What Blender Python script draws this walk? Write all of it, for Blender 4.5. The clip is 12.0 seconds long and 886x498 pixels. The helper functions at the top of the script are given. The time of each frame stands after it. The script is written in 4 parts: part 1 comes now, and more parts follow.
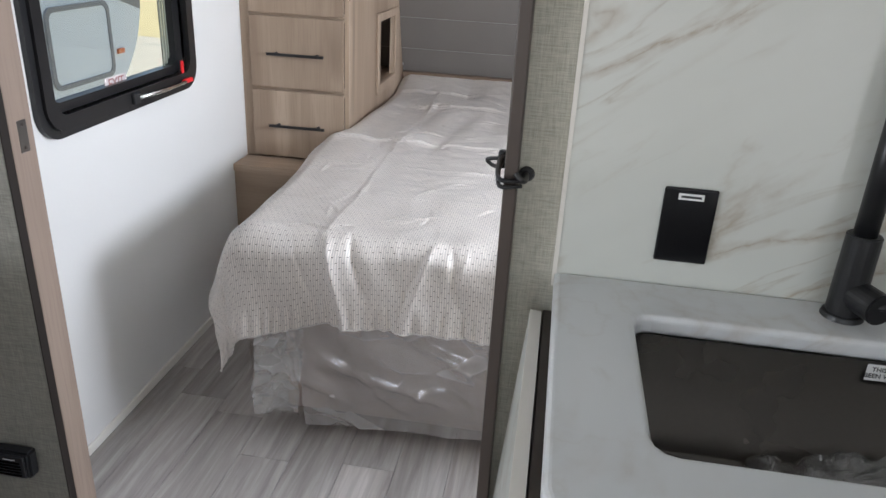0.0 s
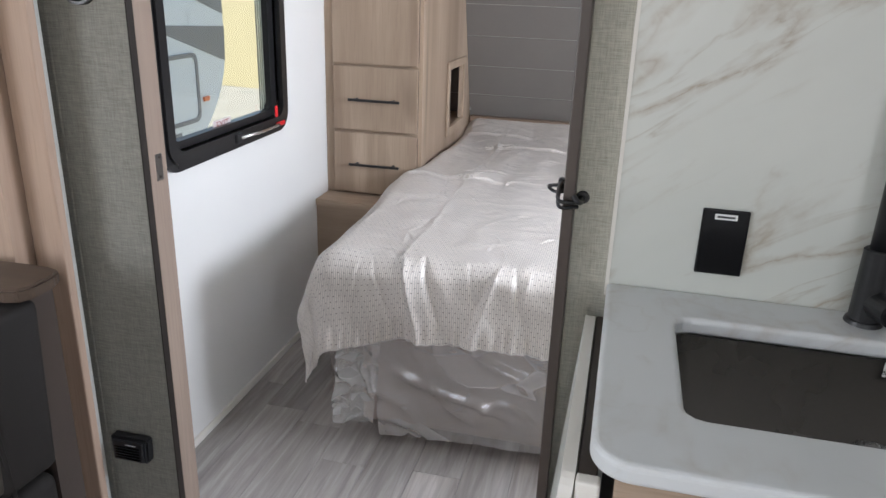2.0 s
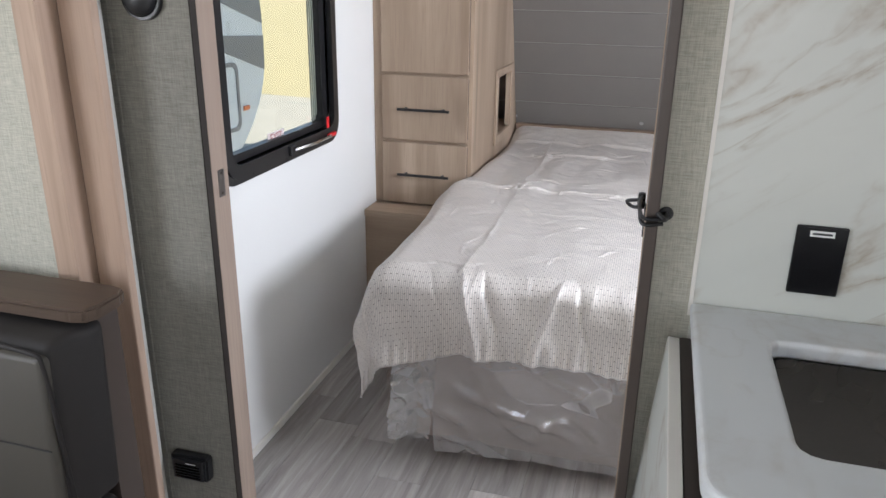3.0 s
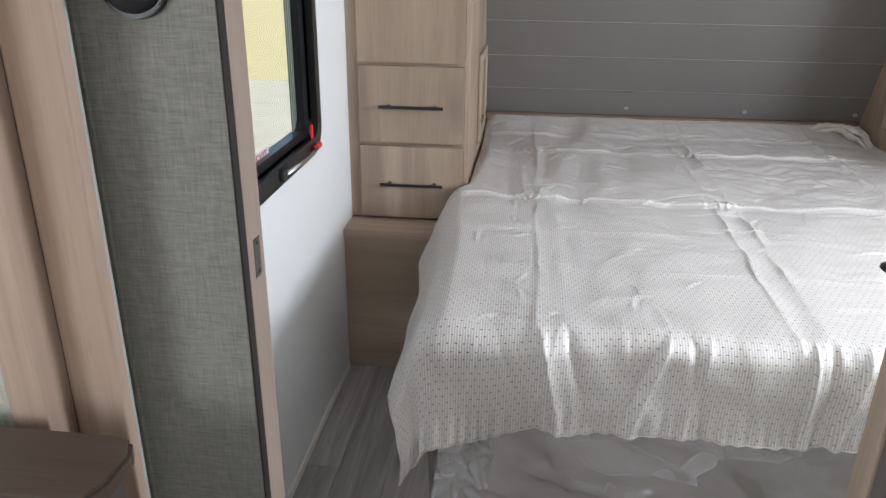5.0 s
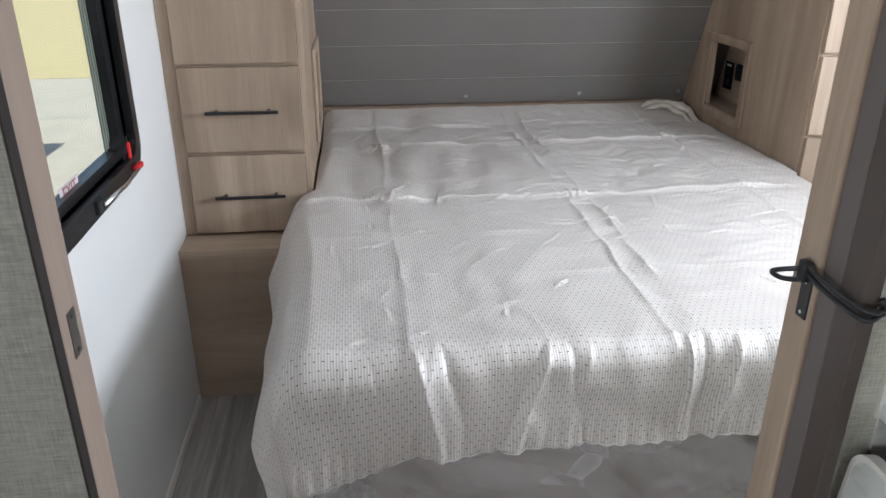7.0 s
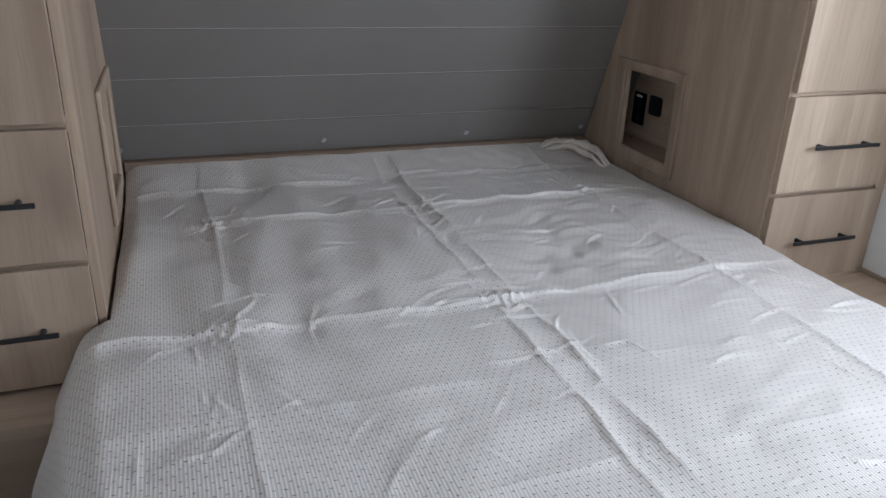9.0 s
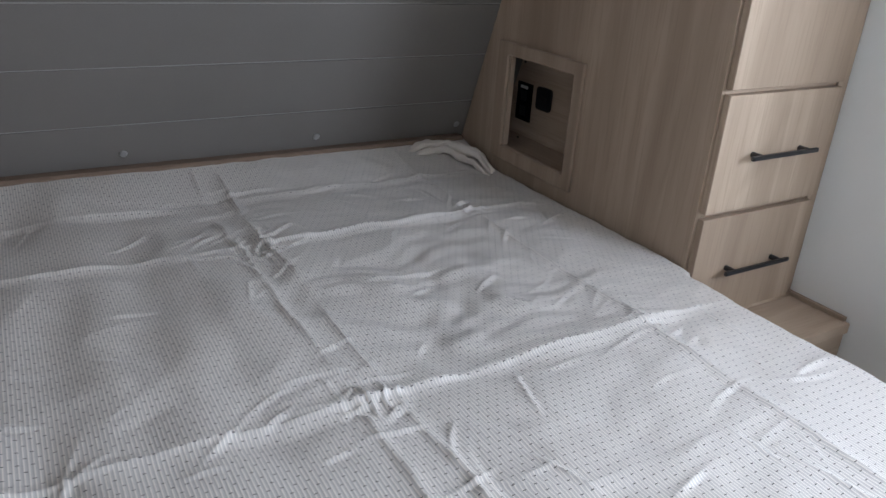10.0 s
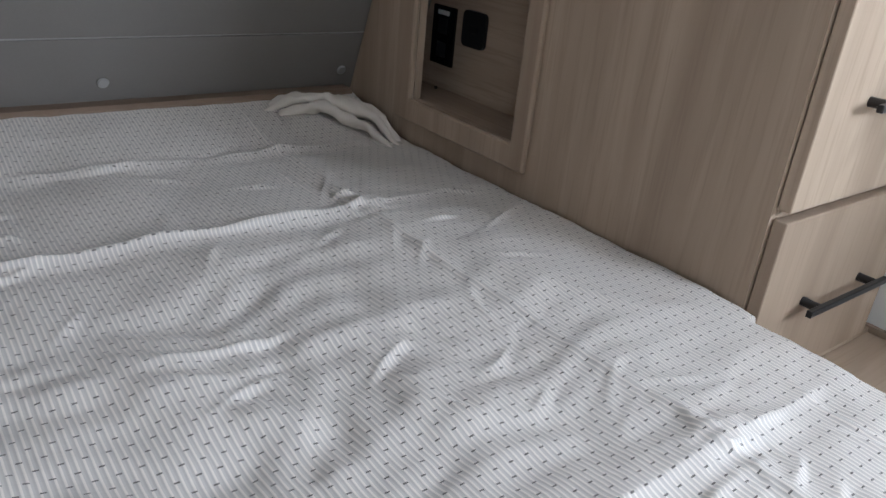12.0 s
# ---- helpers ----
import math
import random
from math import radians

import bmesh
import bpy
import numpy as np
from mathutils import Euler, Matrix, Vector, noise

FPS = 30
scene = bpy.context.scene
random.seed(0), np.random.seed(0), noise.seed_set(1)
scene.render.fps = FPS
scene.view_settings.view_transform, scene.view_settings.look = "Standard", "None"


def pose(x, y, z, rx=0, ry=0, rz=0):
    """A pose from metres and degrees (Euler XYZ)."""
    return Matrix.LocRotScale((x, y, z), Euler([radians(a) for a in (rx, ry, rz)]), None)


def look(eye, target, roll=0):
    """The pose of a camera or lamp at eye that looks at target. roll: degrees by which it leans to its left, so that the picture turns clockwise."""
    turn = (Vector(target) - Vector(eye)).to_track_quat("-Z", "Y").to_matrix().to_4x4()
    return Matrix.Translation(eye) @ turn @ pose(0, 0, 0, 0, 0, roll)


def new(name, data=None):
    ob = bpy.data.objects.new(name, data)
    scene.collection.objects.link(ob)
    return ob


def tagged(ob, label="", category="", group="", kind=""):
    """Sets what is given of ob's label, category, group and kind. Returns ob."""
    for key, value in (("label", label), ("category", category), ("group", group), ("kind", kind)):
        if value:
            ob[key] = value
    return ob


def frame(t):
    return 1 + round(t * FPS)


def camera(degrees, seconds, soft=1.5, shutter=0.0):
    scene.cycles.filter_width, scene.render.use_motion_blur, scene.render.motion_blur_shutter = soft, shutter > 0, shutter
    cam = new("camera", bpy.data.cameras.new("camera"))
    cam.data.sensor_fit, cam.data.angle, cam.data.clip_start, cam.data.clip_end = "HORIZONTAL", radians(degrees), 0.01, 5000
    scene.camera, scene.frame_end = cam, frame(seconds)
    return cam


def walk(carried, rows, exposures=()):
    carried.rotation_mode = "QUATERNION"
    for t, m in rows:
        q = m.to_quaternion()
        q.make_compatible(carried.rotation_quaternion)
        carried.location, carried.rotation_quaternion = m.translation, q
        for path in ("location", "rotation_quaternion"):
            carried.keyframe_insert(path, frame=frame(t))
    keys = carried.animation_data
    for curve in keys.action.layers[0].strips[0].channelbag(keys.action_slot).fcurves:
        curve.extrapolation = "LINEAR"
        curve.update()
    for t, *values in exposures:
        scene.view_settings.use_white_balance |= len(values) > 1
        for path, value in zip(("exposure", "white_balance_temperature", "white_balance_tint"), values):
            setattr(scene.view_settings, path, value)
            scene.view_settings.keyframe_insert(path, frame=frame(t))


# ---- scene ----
cam = camera(61.6, 12.0)
PATH = [
    (0, (0.042, 2.264, 1.434), (-0.215, 4.08, 0.638), 3.1),
    (0.5, (0.023, 2.167, 1.441), (-0.3, 3.99, 0.685), 2.1),
    (1, (0.028, 2.102, 1.457), (-0.328, 3.932, 0.733), 1.8),
    (1.5, (0.053, 2.068, 1.452), (-0.34, 3.897, 0.746), 2.0),
    (2, (0.064, 2.049, 1.46), (-0.366, 3.875, 0.768), 1.9),
    (2.5, (0.045, 2.043, 1.466), (-0.424, 3.863, 0.782), 1.5),
    (3, (-0.026, 2.082, 1.465), (-0.539, 3.891, 0.783), 0.8),
    (5, (-0.545, 2.493, 1.467), (-0.752, 4.335, 0.715), 0.6),
    (5.5, (-0.577, 2.52, 1.472), (-0.629, 4.365, 0.701), 0.8),
    (6, (-0.586, 2.53, 1.476), (-0.514, 4.372, 0.7), 0.6),
    (6.5, (-0.590, 2.560, 1.473), (-0.433, 4.393, 0.698), 0.3),
    (7, (-0.585, 2.654, 1.483), (-0.373, 4.479, 0.692), 0.1),
    (9, (-0.564, 3.494, 1.448), (0.076, 5.224, 0.675), 2.1),
    (9.5, (-0.459, 3.743, 1.409), (0.34, 5.399, 0.623), 2.5),
    (10, (-0.331, 3.987, 1.396), (0.62, 5.547, 0.582), 3.7),
    (10.5, (-0.264, 4.181, 1.394), (0.781, 5.664, 0.552), 5.1),
    (11, (-0.153, 4.299, 1.344), (0.931, 5.739, 0.478), 6.2),
    (11.5, (-0.001, 4.471, 1.241), (1.105, 5.89, 0.367), 6.4),
    (12, (0.105, 4.609, 1.132), (1.255, 6.011, 0.288), 5.9),
]
EXPOSURES = [(0, 1.60, 6400, 13), (3, 1.67, 6400, 14), (5, 1.56, 6330, 11), (7, 1.48, 6270, 11), (9, 1.03, 5990, 11), (10.5, 0.97, 5990, 11), (12, 1.28, 6040, 10)]
walk(cam, [(t, look(eye, target, roll)) for t, eye, target, roll in PATH], EXPOSURES)

# ---- light ----
world = bpy.data.worlds.new("sky")
scene.world = world
world.use_nodes = True
wn = world.node_tree.nodes
sky = wn.new("ShaderNodeTexSky")
sky.sky_type, sky.sun_disc = "NISHITA", False
sky.sun_elevation, sky.sun_rotation = radians(52), radians(184)
world.node_tree.links.new(sky.outputs[0], wn["Background"].inputs[0])
wn["Background"].inputs[1].default_value = 0.09

sun = new("sun", bpy.data.lights.new("sun", "SUN"))
sun.data.energy, sun.data.angle, sun.data.color = 3.4, radians(0.5), (1.0, 0.95, 0.87)
sun.matrix_world = look((0, 0, 0), (0.04, 0.615, -0.79))


def window_light(name, place, target, sx, sz, watts, colour):
    lamp = new(name, bpy.data.lights.new(name, "AREA"))
    lamp.data.shape, lamp.data.size, lamp.data.size_y = "RECTANGLE", sx, sz
    lamp.data.energy, lamp.data.color = watts, colour
    lamp.matrix_world = look(place, target)
    return lamp


# daylight in the openings: the bedroom's other window; then entry door, dinette window and rear window, all unseen and
# added to light the kitchen
window_light("bedroom_window_light", (1.405, 3.92, 1.42), (0, 4.40, 1.55), 0.66, 0.54, 21.5, (0.82, 0.90, 1.0))
window_light("assumed_entry_light", (1.40, 0.75, 1.05), (0, 0.95, 0.95), 0.6, 1.7, 4.6, (0.90, 0.95, 1.0))
window_light("assumed_dinette_light", (-1.96, 2.0, 1.3), (0, 2.0, 1.0), 1.1, 0.6, 8.6, (0.90, 0.95, 1.0))
window_light("assumed_rear_light", (0.1, -0.93, 1.35), (0.1, 2, 1.0), 1.2, 0.6, 3.6, (0.93, 0.95, 1.0))

# ---- materials ----


class Nodes:
    """Small helper round a material's node tree."""

    def __init__(self, name):
        self.mat = bpy.data.materials.new(name)
        self.mat.use_nodes = True
        self.tree = self.mat.node_tree
        self.bsdf = self.tree.nodes["Principled BSDF"]
        self.out = self.tree.nodes["Material Output"]

    def add(self, kind, **props):
        n = self.tree.nodes.new(kind)
        for key, value in props.items():
            setattr(n, key, value)
        return n

    def put(self, sock, value):
        if isinstance(value, bpy.types.NodeSocket):
            self.tree.links.new(value, sock)
        elif isinstance(value, tuple) and len(value) == 3 and sock.type == "RGBA":
            sock.default_value = (*value, 1)
        else:
            sock.default_value = value

    def coords(self, kind="Object", scale=(1, 1, 1), turn=(0, 0, 0), shift=False):
        tc = self.add("ShaderNodeTexCoord")
        mp = self.add("ShaderNodeMapping")
        mp.inputs["Scale"].default_value = scale
        mp.inputs["Rotation"].default_value = turn
        self.put(mp.inputs[0], tc.outputs[kind])
        if shift:
            info = self.add("ShaderNodeObjectInfo")
            mul = self.math("MULTIPLY", info.outputs["Random"], 37.0)
            self.put(mp.inputs["Location"], mul)
        return mp.outputs[0]

    def noise(self, vec, scale, detail=4.0, rough=0.55, distort=0.0):
        n = self.add("ShaderNodeTexNoise")
        self.put(n.inputs["Vector"], vec)
        n.inputs["Scale"].default_value, n.inputs["Detail"].default_value = scale, detail
        n.inputs["Roughness"].default_value, n.inputs["Distortion"].default_value = rough, distort
        return n.outputs[0]

    def math(self, op, a, b=0.0, c=0.0):
        n = self.add("ShaderNodeMath", operation=op)
        self.put(n.inputs[0], a), self.put(n.inputs[1], b), self.put(n.inputs[2], c)
        return n.outputs[0]

    def ramp(self, fac, stops):
        n = self.add("ShaderNodeValToRGB")
        while len(n.color_ramp.elements) < len(stops):
            n.color_ramp.elements.new(0.5)
        for e, (at, col) in zip(n.color_ramp.elements, stops):
            e.position = at
            e.color = (*col, 1) if isinstance(col, tuple) else (col, col, col, 1)
        self.put(n.inputs[0], fac)
        return n.outputs[0]

    def mix(self, fac, a, b, kind="MIX"):
        n = self.add("ShaderNodeMix", data_type="RGBA", blend_type=kind)
        self.put(n.inputs[0], fac), self.put(n.inputs[6], a), self.put(n.inputs[7], b)
        return n.outputs[2]

    def bump(self, height, strength=0.3, dist=0.002, normal=None):
        n = self.add("ShaderNodeBump")
        n.inputs["Strength"].default_value, n.inputs["Distance"].default_value = strength, dist
        self.put(n.inputs["Height"], height)
        if normal:
            self.put(n.inputs["Normal"], normal)
        self.put(self.bsdf.inputs["Normal"], n.outputs[0])
        return n.outputs[0]

    def done(self, colour, rough=0.5, metal=0.0, spec=0.5):
        self.put(self.bsdf.inputs["Base Color"], colour)
        self.put(self.bsdf.inputs["Roughness"], rough)
        self.bsdf.inputs["Metallic"].default_value = metal
        self.bsdf.inputs["Specular IOR Level"].default_value = spec
        return self.mat


def plain(name, colour, rough=0.5, metal=0.0, spec=0.5, grain=60.0, vary=0.12, bump=0.08):
    """A surface of one colour with slight mottling and fine relief."""
    n = Nodes(name)
    v = n.coords()
    big, fine = n.noise(v, 3.0), n.noise(v, grain)
    dark = tuple(c * (1 - vary) for c in colour)
    col = n.mix(n.math("MULTIPLY_ADD", big, 0.7, n.math("MULTIPLY", fine, 0.3)), dark, tuple(min(1, c * (1 + vary)) for c in colour))
    n.bump(fine, bump, 0.001)
    r = n.math("MULTIPLY_ADD", big, 0.16, rough - 0.08)
    return n.done(col, r, metal, spec)


def wood(name, light, dark, along="z", rough=0.45, tint=(0.5, 0.44, 0.40)):
    """Printed oak with streaks along one axis, fine pores and soft knots."""
    n = Nodes(name)
    squeeze = {"z": (1, 1, 0.07), "x": (0.07, 1, 1), "y": (1, 0.07, 1)}[along]
    v = n.coords(scale=squeeze, shift=True)
    streak = n.noise(v, 17, 6, 0.6, 1.0)
    wide = n.noise(v, 2.8, 4, 0.5, 1.8)
    pores = n.noise(n.coords(scale=tuple(s * (0.5 if s < 1 else 1) for s in squeeze), shift=True), 190, 2, 0.6)
    knot = n.noise(n.coords(scale=tuple(0.35 if s < 1 else 1 for s in squeeze), shift=True), 4.2, 2, 0.4, 0.8)
    col = n.ramp(n.math("MULTIPLY_ADD", streak, 0.28, n.math("MULTIPLY", wide, 0.72)), [(0.33, dark), (0.52, tuple((a + b) / 2 for a, b in zip(light, dark))), (0.66, light)])
    col = n.mix(n.ramp(pores, [(0.36, 0.32), (0.48, 0.0)]), col, dark)
    col = n.mix(n.ramp(knot, [(0.66, 0.0), (0.78, 0.6)]), col, tuple(c * 0.72 for c in dark))
    n.bump(pores, 0.14, 0.0006)
    return n.done(col, n.math("MULTIPLY_ADD", streak, 0.2, rough), 0, 0.2)


def linen(name, light, dark):
    """Woven wall covering: crossed threads of uneven thickness."""
    n = Nodes(name)
    hor = n.noise(n.coords(scale=(34, 34, 480)), 1.0, 3, 0.6)
    ver = n.noise(n.coords(scale=(480, 480, 34)), 1.0, 3, 0.6)
    patch = n.noise(n.coords(), 7, 3)
    weave = n.math("MULTIPLY_ADD", ver, 0.45, n.math("MULTIPLY", hor, 0.55))
    col = n.ramp(n.math("MULTIPLY_ADD", weave, 0.93, n.math("MULTIPLY", patch, 0.07)), [(0.34, dark), (0.66, light)])
    n.bump(weave, 0.5, 0.0012)
    return n.done(col, 0.75, 0, 0.25)


def marble(name, veins=1.0):
    """Pale quartz with soft, brushed brown-grey diagonal veins."""
    n = Nodes(name)
    tilt = n.coords(turn=(0.0, radians(33), 0.25))
    pull_out = n.add("ShaderNodeMapping")
    pull_out.inputs["Scale"].default_value = (0.55, 1.1, 2.5)
    n.put(pull_out.inputs[0], tilt)
    v = pull_out.outputs[0]
    brush = n.noise(n.coords(turn=(0.0, radians(33), 0.25), scale=(1, 1, 1)), 38, 4, 0.6, 0.5)
    gate = n.ramp(n.noise(v, 1.9, 4, 0.6, 0.4), [(0.36, 0.0), (0.48, 1.0)])
    cloud = n.mix(n.ramp(n.noise(v, 1.2, 4), [(0.35, 0.0), (0.7, 1.0)]), (0.52, 0.53, 0.485) if veins > 0.9 else (0.57, 0.585, 0.585), (0.60, 0.61, 0.565) if veins > 0.9 else (0.65, 0.66, 0.66))
    col = cloud
    for scale, soft, strong, tone in ((2.3, 0.042, 0.8, (0.33, 0.26, 0.185)), (4.3, 0.024, 0.5, (0.37, 0.32, 0.25))):
        line = n.math("ABSOLUTE", n.math("SUBTRACT", n.noise(v, scale, 5, 0.5, 0.7), 0.5))
        vein = n.ramp(line, [(0.0, 1.0), (soft * 0.35, 0.45), (soft, 0.0)])
        broken = n.math("MULTIPLY", n.math("MULTIPLY", vein, gate), n.ramp(brush, [(0.3, 0.35), (0.6, 1.0)]))
        col = n.mix(n.math("MULTIPLY", broken, strong * veins), col, tone)
    return n.done(col, 0.3, 0, 0.45)


def cloth(name):
    """Satin bedspread: fine ribs along the bed, shaded partly by colour, and staggered dark dashes on thin cross
    threads.
    """
    n = Nodes(name)
    uv = n.add("ShaderNodeUVMap")
    sep = n.add("ShaderNodeSeparateXYZ")
    n.put(sep.inputs[0], uv.outputs[0])
    u, w = sep.outputs[0], sep.outputs[1]
    rib = n.math("SINE", n.math("MULTIPLY", u, 2 * math.pi / 0.0060))
    row = n.math("DIVIDE", w, 0.0145)
    odd = n.math("MULTIPLY", n.math("MODULO", n.math("FLOOR", row), 2.0), 0.5)
    du = n.math("ABSOLUTE", n.math("SUBTRACT", n.math("FRACT", n.math("ADD", n.math("DIVIDE", u, 0.018), odd)), 0.5))
    dw = n.math("ABSOLUTE", n.math("SUBTRACT", n.math("FRACT", row), 0.5))
    dot = n.math("MULTIPLY", n.math("LESS_THAN", du, 0.135), n.math("LESS_THAN", dw, 0.060))
    thread = n.math("MULTIPLY", n.math("LESS_THAN", dw, 0.03), 0.04)
    v = n.coords(kind="UV")
    soil = n.noise(v, 5, 4)
    base = n.mix(soil, (0.64, 0.578, 0.52), (0.735, 0.667, 0.61))
    # grey stripes paint the ribs' shaded sides, on top of the bump
    rib_shaded = n.mix(n.ramp(rib, [(0.30, 0.0), (0.70, 1.0)]), n.mix(0.42, base, (0.20, 0.20, 0.205)), base)
    col = n.mix(n.math("MAXIMUM", thread, n.math("MULTIPLY", dot, 0.93)), rib_shaded, (0.07, 0.055, 0.05))
    fine = n.noise(v, 70, 3)
    crumple = n.noise(v, 17, 3, 0.5, 0.6)
    b = n.bump(crumple, 0.35, 0.006)
    n.bump(n.math("MULTIPLY_ADD", fine, 0.5, rib), 0.16, 0.0011, b)
    n.bsdf.inputs["Sheen Weight"].default_value = 0.10
    n.bsdf.inputs["Sheen Roughness"].default_value = 0.4
    n.bsdf.inputs["Coat Weight"].default_value = 0.08
    n.bsdf.inputs["Coat Roughness"].default_value = 0.42
    return n.done(col, n.math("MULTIPLY_ADD", soil, 0.16, 0.34), 0.04, 0.6)


def floor_planks(name):
    """Grey wood-look vinyl; each plank has its own tone and grain."""
    n = Nodes(name)
    info = n.add("ShaderNodeObjectInfo")
    v = n.coords(scale=(1, 0.06, 1), shift=True)
    streak, wide = n.noise(v, 42, 6, 0.65, 0.5), n.noise(v, 9, 3, 0.5, 1.0)
    col = n.ramp(n.math("MULTIPLY_ADD", streak, 0.55, n.math("MULTIPLY", wide, 0.45)), [(0.34, (0.23, 0.205, 0.19)), (0.50, (0.36, 0.33, 0.31)), (0.66, (0.52, 0.485, 0.46))])
    tone = n.ramp(info.outputs["Random"], [(0.0, 0.78), (0.6, 1.04), (1.0, 1.36)])
    col = n.mix(1.0, col, tone, "MULTIPLY")
    n.bump(streak, 0.2, 0.0008)
    return n.done(col, n.math("MULTIPLY_ADD", wide, 0.2, 0.42), 0, 0.35)


def film(name, haze, tint, rough, grain):
    """Thin clear plastic: mostly see-through, glossy, slightly milky; extra milk paints highlights on creases and
    facets.
    """
    n = Nodes(name)
    v = n.coords()
    clear = n.add("ShaderNodeBsdfTransparent")
    clear.inputs[0].default_value = (0.97, 0.97, 0.97, 1)
    gloss = n.add("ShaderNodeBsdfGlossy")
    gloss.inputs[0].default_value, gloss.inputs[1].default_value = (1, 1, 1, 1), rough
    milk = n.add("ShaderNodeBsdfDiffuse")
    milk.inputs[0].default_value = (*tint, 1)
    bump = n.add("ShaderNodeBump")
    bump.inputs["Strength"].default_value, bump.inputs["Distance"].default_value = 0.6, 0.012
    # straight creases between slightly bent facets
    skew = n.add("ShaderNodeMapping")
    skew.inputs["Rotation"].default_value, skew.inputs["Scale"].default_value = (0.3, 0.55, 0.2), (1.0, 1.0, 2.1)
    n.put(skew.inputs[0], v)
    cell, edge = n.add("ShaderNodeTexVoronoi"), n.add("ShaderNodeTexVoronoi")
    edge.feature = "DISTANCE_TO_EDGE"
    for tex in (cell, edge):
        tex.inputs["Scale"].default_value = grain * 1.25
        n.put(tex.inputs["Vector"], skew.outputs[0])
    # whitish streaks along the creases stand in for their highlights
    crease_glint = n.ramp(edge.outputs["Distance"], [(0.0, 1.0), (0.012, 0.3), (0.05, 0.0)])
    crease_glint = n.math("MULTIPLY", crease_glint, n.ramp(n.noise(v, grain * 1.4, 3), [(0.45, 0.0), (0.65, 1.0)]))
    facet = n.add("ShaderNodeSeparateColor")
    n.put(facet.inputs[0], cell.outputs["Color"])
    # random facets made milkier, as if they mirrored the windows
    patch = n.math("MULTIPLY", n.ramp(facet.outputs[0], [(0.55, 0.0), (1.0, 1.0)]), 0.17)
    n.put(bump.inputs["Height"], n.math("ADD", n.math("MULTIPLY", cell.outputs["Distance"], 2.2), n.math("MULTIPLY", n.noise(v, grain * 1.6, 4, 0.5, 0.3), 0.8)))
    n.put(gloss.inputs["Normal"], bump.outputs[0])
    fres = n.add("ShaderNodeFresnel")
    fres.inputs[0].default_value = 1.5
    n.put(fres.inputs["Normal"], bump.outputs[0])
    m1, m2 = n.add("ShaderNodeMixShader"), n.add("ShaderNodeMixShader")
    n.put(m1.inputs[0], n.math("ADD", n.math("MULTIPLY_ADD", n.noise(v, 6, 4, 0.6, 1.0), 0.35, haze - 0.15), n.math("ADD", n.math("MULTIPLY", crease_glint, 0.22), patch)))
    n.put(m1.inputs[1], clear.outputs[0]), n.put(m1.inputs[2], milk.outputs[0])
    n.put(m2.inputs[0], n.math("MINIMUM", n.math("MULTIPLY_ADD", fres.outputs[0], 1.7, 0.05), 0.9))
    n.put(m2.inputs[1], m1.outputs[0]), n.put(m2.inputs[2], gloss.outputs[0])
    n.put(n.out.inputs[0], m2.outputs[0])
    return n.mat


def glass(name):
    n = Nodes(name)
    clear = n.add("ShaderNodeBsdfTransparent")
    clear.inputs[0].default_value = (0.93, 0.95, 0.93, 1)
    gloss = n.add("ShaderNodeBsdfGlossy")
    gloss.inputs[1].default_value = 0.02
    fres = n.add("ShaderNodeFresnel")
    fres.inputs[0].default_value = 1.45
    m = n.add("ShaderNodeMixShader")
    n.put(m.inputs[0], n.math("MINIMUM", fres.outputs[0], 0.07))
    n.put(m.inputs[1], clear.outputs[0]), n.put(m.inputs[2], gloss.outputs[0])
    n.put(n.out.inputs[0], m.outputs[0])
    return n.mat


OAK = wood("oak_upright", (0.455, 0.345, 0.256), (0.25, 0.178, 0.127))
OAK_X = wood("oak_across", (0.455, 0.345, 0.256), (0.25, 0.178, 0.127), "x")
OAK_Y = wood("oak_lengthwise", (0.455, 0.345, 0.256), (0.25, 0.178, 0.127), "y")
TRIM_WOOD = wood("trim_wood", (0.50, 0.365, 0.275), (0.29, 0.198, 0.145))
RAIL_WOOD = wood("rail_wood", (0.27, 0.19, 0.135), (0.16, 0.11, 0.08), "x")
CAP_WOOD = wood("cap_wood", (0.13, 0.092, 0.068), (0.062, 0.043, 0.032), "x", 0.35)
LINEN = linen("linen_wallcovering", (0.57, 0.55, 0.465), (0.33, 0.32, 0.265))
# same weave and nearly the same hue as LINEN, under half as bright
LINEN_DARK = linen("darker_linen_wallcovering", (0.262, 0.250, 0.214), (0.148, 0.141, 0.120))
# the trim's wood again, darkened in colour because the jamb stands in shade
JAMB_WOOD_SHADED = wood("jamb_wood_shaded", (0.33, 0.25, 0.20), (0.21, 0.155, 0.12))
WHITE_WALL = plain("white_wall_panel", (0.705, 0.69, 0.665), 0.5, grain=110, vary=0.04, bump=0.2)
CREAM = plain("cream_edging", (0.72, 0.69, 0.63), 0.4, vary=0.04)
CEILING = plain("ceiling_white", (0.80, 0.80, 0.79), 0.6, vary=0.03)
MARBLE = marble("veined_marble", 1.0)
MARBLE_PALE = marble("pale_marble", 0.35)
CLOTH = cloth("patterned_bedspread")
HEM = plain("white_lining", (0.60, 0.535, 0.475), 0.7, grain=30, bump=0.5)
PLANKS = floor_planks("vinyl_planks")
JOINT = plain("dark_joint", (0.05, 0.045, 0.04), 0.8)
GREY_PLANK = plain("charcoal_shiplap", (0.165, 0.149, 0.135), 0.72, spec=0.2, grain=220, vary=0.16, bump=0.2)
# painted highlight: light caught by the groove edges, as a paler backing colour
GROOVE_GLINT = plain("groove_glint", (0.30, 0.285, 0.27), 0.7)
CAP_STEEL = plain("grey_cap", (0.36, 0.35, 0.34), 0.35, 0.6)
